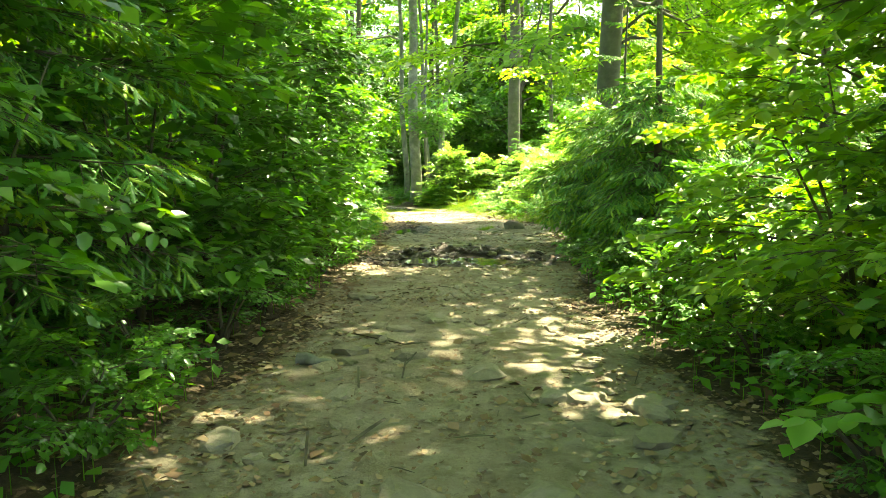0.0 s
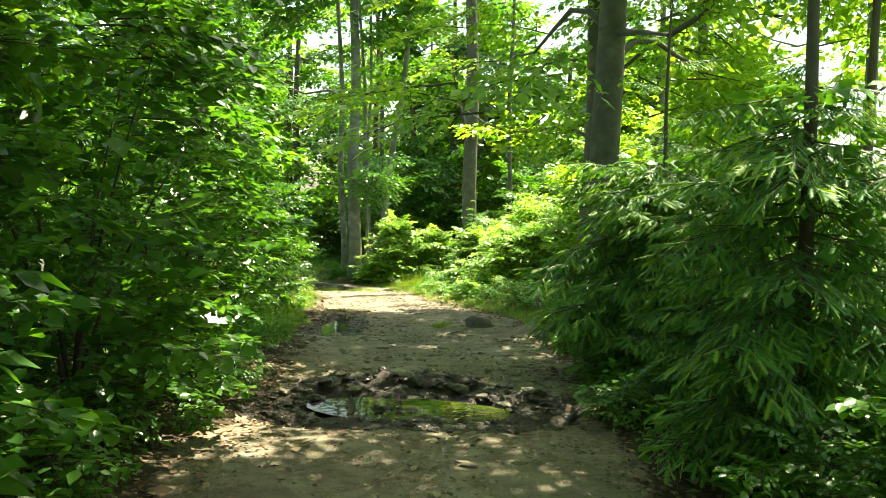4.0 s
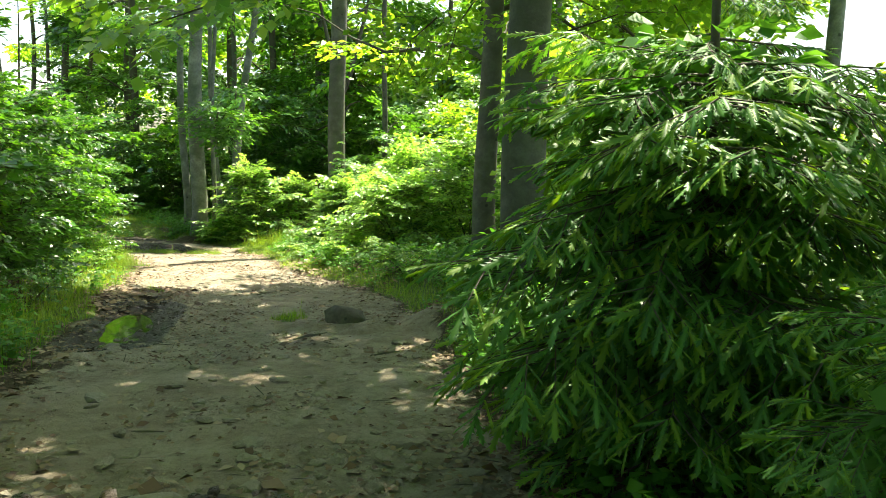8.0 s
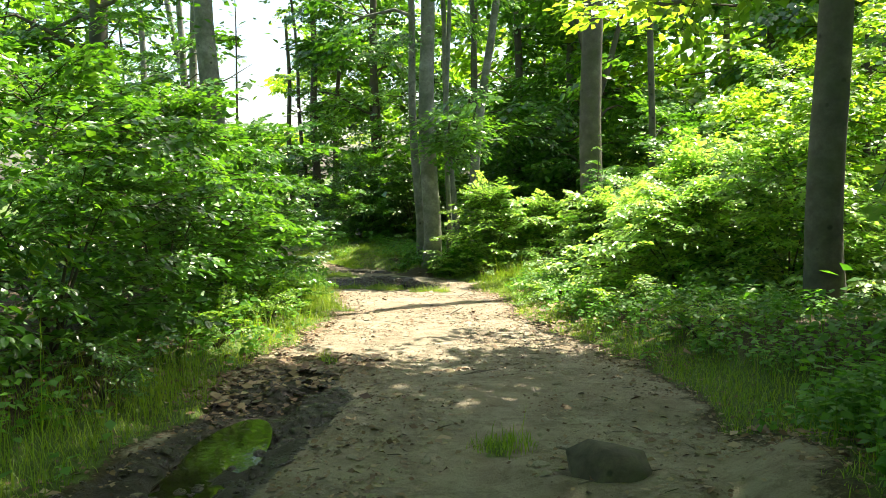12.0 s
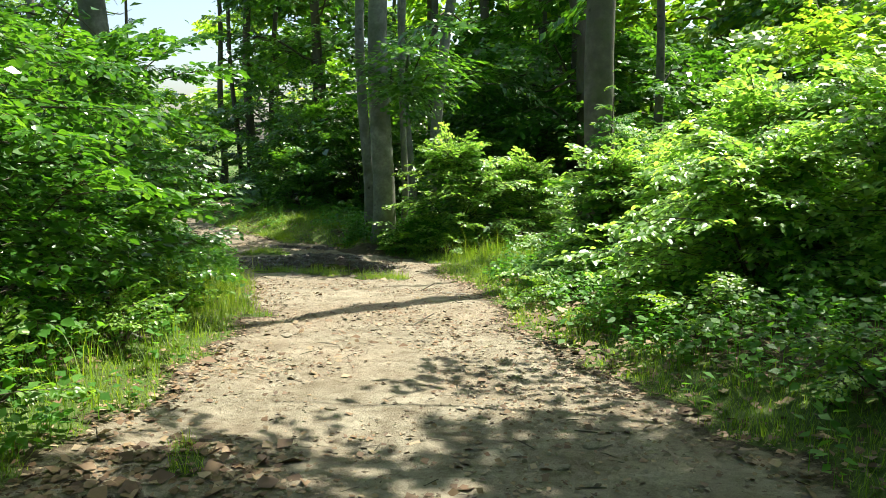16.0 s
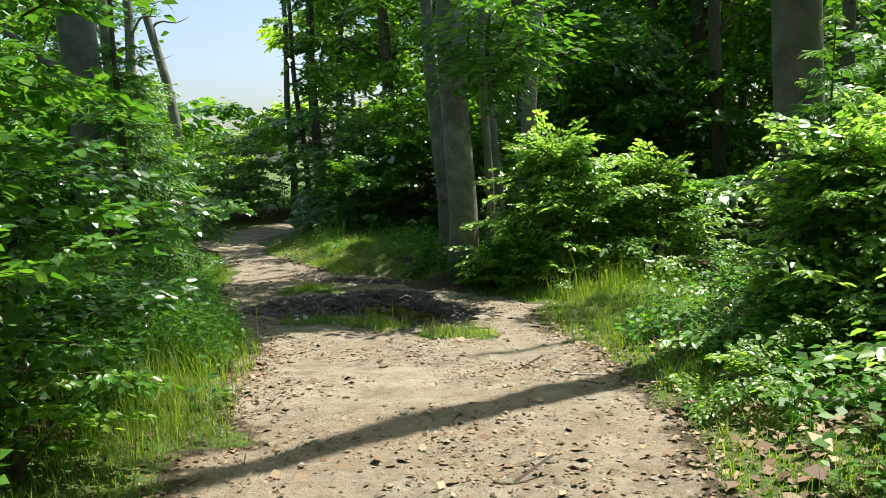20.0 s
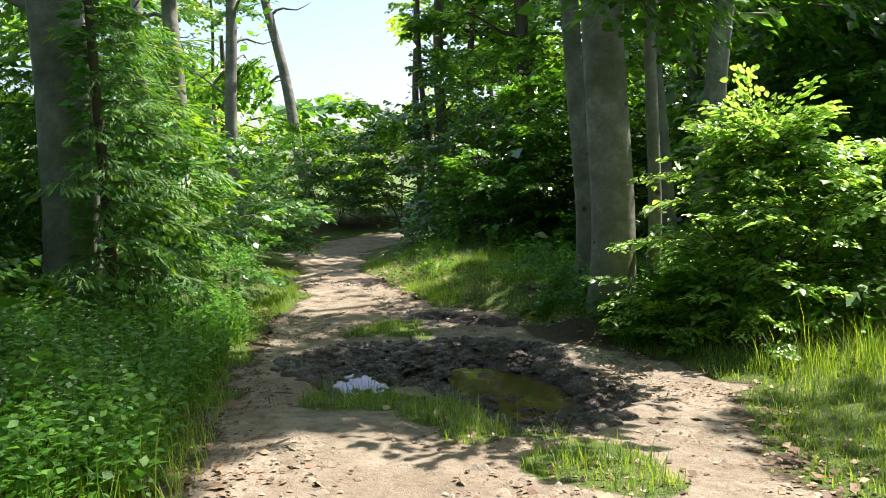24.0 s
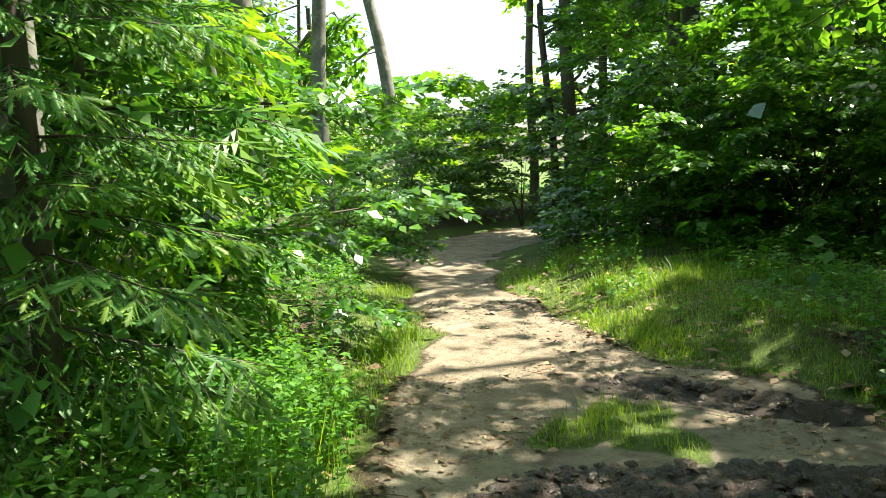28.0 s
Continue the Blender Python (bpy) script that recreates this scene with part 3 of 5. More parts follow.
def aim(p, d, roll, scale):
    """A pose at p with +y along d and +z as near up as may be."""
    y = Vector(d).normalized()
    x = y.cross(Vector((0, 0, 1)))
    x = x.normalized() if x.length > 1e-4 else Vector((1, 0, 0))
    z = x.cross(y)
    m = Matrix((x, y, z)).transposed().to_4x4()
    return Matrix.Translation(p) @ m @ Matrix.Rotation(roll, 4, "Y") @ Matrix.Diagonal((scale, scale, scale, 1))


def z_at(x, y):
    return float(height(np.array([x]), np.array([y]))[0])


def bush(x, y, rx, ry, h, count, kinds, label, seed, low=0.08, name="bush", facing=None, scale=1.0, slope=False):
    """Stems that fan out from one stool, with leafy branches over the outside of their dome."""
    rnd = random.Random(seed)
    base = z_at(x, y)
    top = thing(name, Matrix.Translation((x, y, base)), label, "bush")
    for i in range(5):
        s = Soup()
        a = i * 1.26 + rnd.random()
        e = Vector((math.cos(a) * rx * 0.55, math.sin(a) * ry * 0.55, h * rnd.uniform(0.45, 0.75)))
        q = np.linspace(0, 1, 6)
        line = np.column_stack([e.x * q ** 1.5, e.y * q ** 1.5, e.z * q - 0.05])
        s.tube(line, 0.022 * (1.15 - q), 5, 0)
        part("stem", s.mesh("stem", [TWIG], True), top, None, "thin brown stem")
    made = 0
    while made < count:
        a, w = rnd.uniform(0, 2 * math.pi), rnd.uniform(low, 1.0)
        if facing is not None and math.cos(a - facing) < -0.35 and rnd.random() < 0.75:
            continue
        ring = math.sqrt(max(0.0, 1 - max(0.0, (w - 0.35) / 0.68) ** 2))
        if slope:
            ring = 1.08 * math.sqrt(max(0.0, 1.04 - w))
        ring *= rnd.uniform(0.45, 0.95) * (1 + 0.25 * math.sin(3 * a + seed) + 0.15 * math.sin(7 * w + 5 * a))
        p = Vector((math.cos(a) * rx * ring, math.sin(a) * ry * ring, w * h))
        out = Vector((math.cos(a + rnd.gauss(0, 0.5)), math.sin(a + rnd.gauss(0, 0.5)), rnd.uniform(-0.05, 0.3) + (0.5 if w > 0.88 else 0)))
        sc = scale * rnd.uniform(0.65, 1.15)
        made += 1
        tip = p + out * 0.5 * sc
        if inside_of(x + tip.x, y + tip.y) > 0.1 + 0.1 * w:
            continue
        part("leafy_branch", rnd.choice(kinds), top, aim(p - out * 0.45 * sc, out, rnd.gauss(0, 0.16), sc))
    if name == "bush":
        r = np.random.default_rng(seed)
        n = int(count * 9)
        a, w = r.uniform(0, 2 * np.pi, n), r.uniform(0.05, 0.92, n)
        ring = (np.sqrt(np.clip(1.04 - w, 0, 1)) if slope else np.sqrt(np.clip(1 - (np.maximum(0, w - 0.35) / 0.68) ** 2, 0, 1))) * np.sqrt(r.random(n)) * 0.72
        # BEECH even inside the pale shrubs: their inner shade is put into the colour.
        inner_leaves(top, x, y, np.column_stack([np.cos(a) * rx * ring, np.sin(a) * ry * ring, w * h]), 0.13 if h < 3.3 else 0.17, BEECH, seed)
    return top


def spruce(x, y, h, r, count, kinds, label, seed, trunk=0.05, start=0.03, skirt=None, bare=None, taper=0.34):
    """A thin stem, boughs in a spiral: full as high as the skirt, short and few on the leader above it."""
    rnd = random.Random(seed)
    base = z_at(x, y)
    full = skirt if skirt else 0.7 * h
    top = thing("spruce_tree", Matrix.Translation((x, y, base)), label, "spruce tree")
    s = Soup()
    q = np.linspace(0, 1, 12)
    s.tube(np.column_stack([0.02 * np.sin(9 * q), 0.02 * np.cos(8 * q), q * h - 0.1]), trunk * (1.08 - q), 8, 0)
    part("trunk", s.mesh("trunk", [DARK_BARK], True), top, None, "thin brown stem")
    for i in range(count):
        f = i / count
        z = start * h + (full - start * h) * (f / 0.88) if f < 0.88 else full + (h - full) * 0.95 * (f - 0.88) / 0.12
        a = i * 2.4 + rnd.gauss(0, 0.25)
        ln = r * (0.74 + 0.26 * min(1.0, z / (0.5 * full))) * (1 - taper * (z / full) ** (2.5 if taper < 0.5 else 0.9)) if z < full else r * 0.34 * (1 - (z - full) / (h - full)) + 0.12
        ln *= rnd.uniform(0.75, 1.12)
        if bare is not None and math.cos(a - bare) > 0.2:
            ln *= 0.45
        up = -0.2 + 0.55 * z / h + rnd.gauss(0, 0.1)
        d = Vector((math.cos(a), math.sin(a), up))
        part("bough", rnd.choice(kinds), top, aim((0, 0, z), d, rnd.gauss(0, 0.15), ln))
    g = np.random.default_rng(seed)
    n = count * 9
    a, w = g.uniform(0, 2 * np.pi, n), g.uniform(start * h + 0.05, full, n)
    ring = np.sqrt(g.random(n)) * 0.55 * r * (1 - 0.4 * (w / full) ** 1.5)
    if bare is not None:
        ring = np.where(np.cos(a - bare) > 0.2, 0.4 * ring, ring)
    inner_leaves(top, x, y, np.column_stack([np.cos(a) * ring, np.sin(a) * ring, w]), 0.13, SPRUCE, seed, "inner_needles")
    return top


def wedge(x, y):
    """The open way to the sky over the end of the track."""
    return y > 38 and -0.93 - 0.55 * (y - 27.8) < x < -0.93 - 0.35 * (y - 27.8)


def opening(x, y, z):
    """True where a crown would shade the glade: leaves are left out to shape the sun patches on the track, its shrubs
    and the right-hand hedge.
    """
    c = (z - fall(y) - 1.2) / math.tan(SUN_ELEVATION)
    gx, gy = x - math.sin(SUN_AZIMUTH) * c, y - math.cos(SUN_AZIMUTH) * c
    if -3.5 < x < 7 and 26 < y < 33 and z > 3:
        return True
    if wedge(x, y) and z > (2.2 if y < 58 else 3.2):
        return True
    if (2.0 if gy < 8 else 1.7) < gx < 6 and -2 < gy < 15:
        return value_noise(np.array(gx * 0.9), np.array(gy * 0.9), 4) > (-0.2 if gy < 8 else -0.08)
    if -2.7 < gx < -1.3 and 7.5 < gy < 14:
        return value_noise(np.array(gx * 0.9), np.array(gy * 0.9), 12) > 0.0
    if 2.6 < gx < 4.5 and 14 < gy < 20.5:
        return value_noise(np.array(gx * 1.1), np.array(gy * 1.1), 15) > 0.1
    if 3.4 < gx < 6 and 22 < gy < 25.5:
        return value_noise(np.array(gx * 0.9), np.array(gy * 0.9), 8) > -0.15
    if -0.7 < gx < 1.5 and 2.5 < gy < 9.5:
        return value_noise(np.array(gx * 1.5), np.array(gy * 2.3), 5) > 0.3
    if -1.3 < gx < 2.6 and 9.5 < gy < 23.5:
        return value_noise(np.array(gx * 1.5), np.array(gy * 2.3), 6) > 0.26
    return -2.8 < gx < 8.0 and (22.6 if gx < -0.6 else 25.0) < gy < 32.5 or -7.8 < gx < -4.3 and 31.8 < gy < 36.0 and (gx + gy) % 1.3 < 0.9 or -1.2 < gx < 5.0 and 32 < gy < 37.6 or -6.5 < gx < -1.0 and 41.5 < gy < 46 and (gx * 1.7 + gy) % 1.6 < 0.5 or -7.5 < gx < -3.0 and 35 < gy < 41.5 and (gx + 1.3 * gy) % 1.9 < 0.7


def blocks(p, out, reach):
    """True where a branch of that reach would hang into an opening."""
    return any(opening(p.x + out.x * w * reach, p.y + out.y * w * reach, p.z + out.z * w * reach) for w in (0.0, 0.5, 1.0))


def tree(x, y, d, h, label, seed, kinds, clumps=16, crown_low=4.0, crown_r=3.2, lean=(0.0, 0.0), bark=None, fork=None, limbs=7, stems=None, name="beech_tree", hang=1.0, shade_clumps=0, bias=1.0, over=(0.0, 0.0), inner=None):
    """A tapered, slightly crooked trunk with root flare, limbs, and a crown of leafy branches."""
    global RNG
    rnd = random.Random(seed)
    RNG = np.random.default_rng(seed)
    base = z_at(x, y)
    top = thing(name, Matrix.Translation((x, y, base)), label, "tree")
    wood = bark if bark else BARK

    def shaft(px, py, dia, hh, lx, ly, sides, name_):
        q = np.linspace(0, 1, 22)
        z = q ** 1.25 * hh
        r = dia / 2 * (1 - 0.55 * q ** 1.3) * (1 + 0.3 * np.exp(-z / 0.3))
        line = np.column_stack([px + lx * z + 0.05 * np.sin(z * 0.9 + seed) * np.minimum(1, z), py + ly * z + 0.05 * np.cos(z * 0.7 + seed) * np.minimum(1, z), z - 0.12])
        s_ = Soup()
        s_.tube(line, r, sides, 0, 0.012)
        part(name_, s_.mesh(name_, [wood], True), top, None, "smooth grey trunk" if wood is BARK else "")
        return line

    shafts = [shaft(0, 0, d, h, lean[0], lean[1], 14, "trunk")]
    for px, py, dia, lx, ly in (stems or []):
        shafts.append(shaft(px, py, dia, h * 0.9, lx, ly, 12, "trunk"))
    if fork:
        fz, spread = fork
        for sgn in (-1, 1):
            q = np.linspace(0, 1, 8)
            s = Soup()
            s.tube(np.column_stack([lean[0] * fz + sgn * spread * q ** 0.8, 0 * q, fz - 0.2 + q * (h - fz) * 0.7]), d * 0.36 * (1.1 - q), 9, 0, 0.02)
            part("limb", s.mesh("limb", [wood], True), top)
    tips = []
    for i in range(limbs):
        line = shafts[i % len(shafts)]
        z0 = rnd.uniform(max(1.8, crown_low * 0.7), h * 0.75)
        p0 = np.array([np.interp(z0, line[:, 2], line[:, k]) for k in range(3)])
        a = i * 2.4 + rnd.random()
        ln = crown_r * rnd.uniform(0.6, 1.05)
        q = np.linspace(0, 1, 7)
        up = rnd.uniform(0.05, 0.6)
        li = np.column_stack([p0[0] + math.cos(a) * ln * q, p0[1] + math.sin(a) * ln * q, p0[2] + ln * (up * q - 0.25 * q * q) + 0.08 * ln * np.sin(q * 7 + i)])
        s = Soup()
        s.tube(li, max(0.02, d * 0.12) * (1.1 - q), 6, 0)
        part("limb", s.mesh("limb", [wood], True), top)
        tips += [(li[3], a), (li[5], a), (li[6], a)]
    made, far_off, lump = 0, kinds[0] in FAR, []
    for i in range(clumps * 6):
        if made >= clumps:
            break
        if tips and rnd.random() < 0.45:
            p, a = rnd.choice(tips)
            p = Vector(p) + Vector((rnd.gauss(0, 0.4), rnd.gauss(0, 0.4), rnd.gauss(0, 0.4)))
        else:
            a, rr = rnd.uniform(0, 2 * math.pi), crown_r * math.sqrt(rnd.random())
            w = rnd.random() ** bias
            p = Vector((math.cos(a) * rr, math.sin(a) * rr, crown_low + (h * 1.02 - crown_low) * w))
        out = Vector((math.cos(a), math.sin(a), rnd.uniform(-0.35, 0.3) * hang))
        sc = rnd.uniform(0.7, 1.25)
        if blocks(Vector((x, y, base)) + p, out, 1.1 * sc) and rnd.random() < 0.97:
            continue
        if far_off:
            lump.append((rnd.choice(kinds), aim(p - out * sc, out, rnd.gauss(0, 0.35), sc)))
        else:
            part("leafy_branch", rnd.choice(kinds), top, aim(p - out * sc, out, rnd.gauss(0, 0.35), sc))
        made += 1
    # Unseen high clumps added only to shade chosen ground; over shifts them off the trunk.
    for i in range(shade_clumps):
        a, rr = rnd.uniform(0, 2 * math.pi), 3.4 * math.sqrt(rnd.random())
        p = Vector((over[0] + math.cos(a) * rr, over[1] + math.sin(a) * rr, rnd.uniform(0.6, 1.0) * h))
        out = Vector((math.cos(a), math.sin(a), rnd.uniform(-0.2, 0.2)))
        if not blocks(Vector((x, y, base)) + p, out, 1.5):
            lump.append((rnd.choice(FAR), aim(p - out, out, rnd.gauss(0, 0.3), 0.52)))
    joined("crown", lump, top)
    pts = []
    for i in range(inner if inner is not None else 14 * clumps):
        a, rr = rnd.uniform(0, 2 * math.pi), crown_r * math.sqrt(rnd.random())
        p = (lean[0] * h * 0.6 + math.cos(a) * rr, math.sin(a) * rr, crown_low + (h * 1.02 - crown_low) * rnd.random() ** bias)
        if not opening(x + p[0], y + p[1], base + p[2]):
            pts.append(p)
    if pts:
        inner_leaves(top, x, y, pts, 0.42 if far_off else 0.27 if kinds[0] in CROWN + GOLD else 0.2, BEECH if kinds[0] in CROWN + FINE or rnd.random() < 0.4 else LIGHT, seed)
    return top


# ---- the named trees ----
OLD = "old beech with a smooth grey trunk beside the track"
tree(-1.2, 36.2, 0.52, 15, "tall clustered beech with several smooth grey stems", 1, FINE, 34, 3.6, 3.6, (-0.01, 0.0), stems=[(-0.45, 1.2, 0.27, -0.03, 0.0), (0.42, 0.4, 0.16, 0.01, 0.0), (0.85, 1.5, 0.3, 0.12, 0.0), (0.6, 1.5, 0.2, -0.05, 0.0)], limbs=3, shade_clumps=120, over=(0.1, -2.0))
tree(2.75, 30.7, 0.5, 16, OLD, 2, FINE_GOLD, 20, 5.5, 3.2, (-0.012, 0), limbs=2, bark=SHADED_BARK)
tree(3.6, 17.75, 0.54, 14, OLD, 3, FINE_GOLD, 66, 3.0, 4.2, (0.0, 0), inner=160, limbs=10, bark=SHADED_BARK, shade_clumps=12, over=(-3.0, 0.4))
tree(4.9, 23.9, 0.46, 13, OLD, 4, FINE_GOLD, 56, 4.3, 4.0, inner=160, bark=SHADED_BARK, shade_clumps=140, over=(0.9, 1.6))
tree(-6.2, 33.4, 0.6, 16, OLD, 5, FINE, 28, 4.6, 3.4, (-0.03, 0))
tree(-9.07, 39.3, 0.33, 13, "slender dark beech in the wood", 6, CROWN, 10, 6.0, 2.4)
tree(-11.9, 42.4, 0.3, 13, "slender dark beech in the wood", 7, CROWN, 10, 6.0, 2.4, (-0.05, 0))
tree(-12.7, 46.9, 0.4, 13, "slim pale birch beside the track", 8, CROWN, 9, 5.5, 2.2, (0.01, 0), name="birch_tree")
tree(-14.3, 55.0, 0.5, 14, "leaning slim tree at the end of the track", 9, CROWN, 8, 7.5, 2.4, (-0.2, 0), limbs=4)
tree(-4.84, 48.7, 0.45, 14, "dark beech trunk in the wood", 10, CROWN, 38, 3.0, 3.4, bark=DARK_BARK, shade_clumps=9)
tree(-6.0, 55.3, 0.5, 15, "dark beech trunk in the wood", 11, CROWN, 38, 3.0, 3.4, bark=DARK_BARK, shade_clumps=9)
tree(-8.8, 54.0, 0.45, 15, "several-stemmed dark tree in the wood", 12, CROWN, 30, 4.0, 3.4, bark=DARK_BARK, stems=[(0.7, 0.3, 0.3, 0.06, 0), (-0.5, 0.3, 0.25, -0.05, 0)], shade_clumps=8)
tree(3.78, 40.0, 0.32, 12, "dark forked tree in the wood", 13, CROWN, 22, 3.5, 3.0, bark=DARK_BARK, fork=(5.2, 1.2), shade_clumps=9)
tree(-6.6, 28.5, 0.4, 15, OLD, 14, FINE, 40, 3.2, 3.4, bark=SHADED_BARK)

# Extra beeches, added so that their crowns shade the small lawn.
for i, (x, y) in enumerate([(1.3, 46.5), (4.2, 44.6), (-0.6, 50.5)]):
    tree(x, y, 0.4, 15, "dark beech trunk in the wood", 15 + i, CROWN, 30, 2.4, 3.8, bark=DARK_BARK, shade_clumps=6, inner=150)

# ---- the wood around ----
WOOD = random.Random(5)
taken = [(-1.2, 36.2), (2.75, 30.7), (3.6, 17.75), (4.9, 23.9), (-6.2, 33.4), (-9, 39), (-12, 42), (-12.7, 47), (-14, 55), (-4.8, 48.7), (-6, 55), (-8.8, 54), (3.8, 40), (-6.6, 28.5)]


def clear(x, y, gap):
    if float(edge_left(y)) - 2.6 < x < float(edge_right(y)) + 2.6 and y < 52:
        return False
    if wedge(x, y):
        return False
    return all(math.hypot(x - a, y - b) > gap for a, b in taken)


made = 0
while made < 27:
    x, y = WOOD.uniform(-24, 20), WOOD.uniform(-8, 66)
    if x > 6.5 and y < 30 or not clear(x, y, 3.6) or y < 20 and abs(x) > 11:
        continue
    taken.append((x, y))
    far = y > 36
    tree(x, y, WOOD.uniform(0.2, 0.42), WOOD.uniform(11, 16), "slender beech standing in the wood", 300 + made, CROWN if WOOD.random() < (0.75 if far else 0.45) else GOLD, 22 if far else 13, 1.6 if far else 2.6, 3.4, inner=620 if far else 260, bark=DARK_BARK if WOOD.random() < 0.6 else SHADED_BARK, limbs=4, shade_clumps=11 if far else 3, bias=1.5)
    made += 1

# tall trees added at the rim of the clearing to shade the track
for i, (x, y) in enumerate([(6.4, 9.5), (9.6, 14.5), (10.0, 21.0), (4.0, 5.2), (4.4, -0.5)]):
    tree(x, y, 0.3, 13, "tall slim shade tree added at the rim of the clearing", 360 + i, GOLD, 16, 5.4, 3.0, limbs=4, shade_clumps=22 if y < 6 else 4, over=(-1.0, 2.0) if y < 6 else (0.0, 0.0), inner=110)

# Slim beeches added for the shade of their crowns, out of view.
for i, (x, y) in enumerate([(5.0, 10.8), (6.4, 15.0)]):
    tree(x, y, 0.13, 11, "slim beech added beside the spruces for shade", 366 + i, FINE_GOLD, 32, 4.2, 3.4, limbs=3, bark=DARK_BARK, shade_clumps=30 if i == 0 else 40, over=(-2.4, -2.6) if i == 0 else (-2.6, -0.3), inner=160)

# tall hidden beeches added behind left hedge and start to shade the first stretch
for i, (x, y) in enumerate([(-4.8, 3.5), (-4.4, 9.2), (-5.0, 14.0), (-3.6, -4.0), (3.2, -6.0)]):
    tree(x, y, 0.4, 14, "tall hidden beech added for shade", 370 + i, FINE, 30 if y > 0 else 12, 5.0, 5.6, inner=120, limbs=7 if y > 0 else 3, shade_clumps=0 if y > 0 else 16)
tree(7.8, 24.6, 0.34, 14, "tall beech behind the sunlit shrubs", 374, FINE_GOLD, 24, 5.0, 3.6, limbs=6, shade_clumps=40, over=(-0.8, 0.6))

# the far rim of the wood, all round
RIM = random.Random(6)
for i in range(46):
    a = i * 2 * math.pi / 46 + RIM.uniform(-0.05, 0.05)
    rr = RIM.uniform(40, 62)
    x, y = 0 + rr * math.sin(a), 26 + rr * 0.95 * math.cos(a)
    tree(x, y, RIM.uniform(0.3, 0.5), 5.2 if wedge(x, y) else RIM.uniform(8, 13) if x < 12 else 4.6, "far tree at the rim of the wood", 380 + i, FAR, 13 if y > 25 else 5, 0.6, 3.4, bark=DARK_BARK, limbs=2, name="far_tree", bias=1.4)

for i, (x, y) in enumerate([(-3.0, 62.0), (1.0, 58.0), (4.5, 61.0), (8.0, 56.0), (11.5, 60.0), (13.0, 52.0), (9.5, 47.0), (14.0, 44.0)]):
    tree(x, y, 0.4, 11, "far tree at the rim of the wood", 450 + i, FAR[1:], 15, 1.0, 3.6, bark=DARK_BARK, limbs=2, name="far_tree", bias=1.4)

# ---- bushes and young spruces along the track ----
LB, RB = "dense beech shrub with dark green leaves", "beech shrub with leaves in a sunlit pale green"
spruce(-2.55, 4.6, 5.5, 1.15, 56, BOUGHS, "young spruce with drooping dark boughs beside the track", 21)
spruce(2.8, 12.6, 5.0, 1.35, 88, BOUGHS, "young spruce with drooping green boughs beside the track", 22, 0.035, 0.03, 2.1)
spruce(2.37, 9.05, 6.5, 1.0, 60, BOUGHS, "tall young spruce with a thin stem", 23, 0.05, 0.03, 2.2)
spruce(-5.6, 33.15, 7.5, 1.25, 64, BOUGHS, "large spruce with hanging boughs and dead twigs", 24, 0.06, 0.05, 3.6, 3.5, 0.6)
spruce(2.75, 29.9, 3.2, 0.55, 30, FAR_BOUGHS, "small spruce rising out of a shrub", 25, 0.025)
spruce(-7.0, 34.8, 5.0, 1.5, 46, FAR_BOUGHS, "young spruce behind the old beech", 30)
spruce(-3.6, 17.5, 6.0, 1.5, 36, FAR_BOUGHS, "young spruce as backing behind the shrubs", 26)
spruce(2.5, 10.6, 1.5, 0.7, 34, BOUGHS, "small spruce at the edge of the track", 31, 0.02)
spruce(6.2, 13.5, 2.6, 1.0, 30, FAR_BOUGHS, "young spruce in the clearing", 27)
spruce(5.4, 9.0, 2.6, 1.0, 30, FAR_BOUGHS, "young spruce in the clearing", 28)
spruce(-4.0, 9.5, 7.0, 1.8, 30, FAR_BOUGHS, "young spruce as backing behind the shrubs", 29)

# Spruces added behind the hedge to keep light from coming through it.
for i, (x, y) in enumerate([(-4.0, 2.6), (-4.1, 6.2), (-4.0, 12.6), (-4.4, 19.6)]):
    spruce(x, y, 5.2, 1.7, 26, FAR_BOUGHS, "young spruce as backing behind the shrubs", 290 + i)

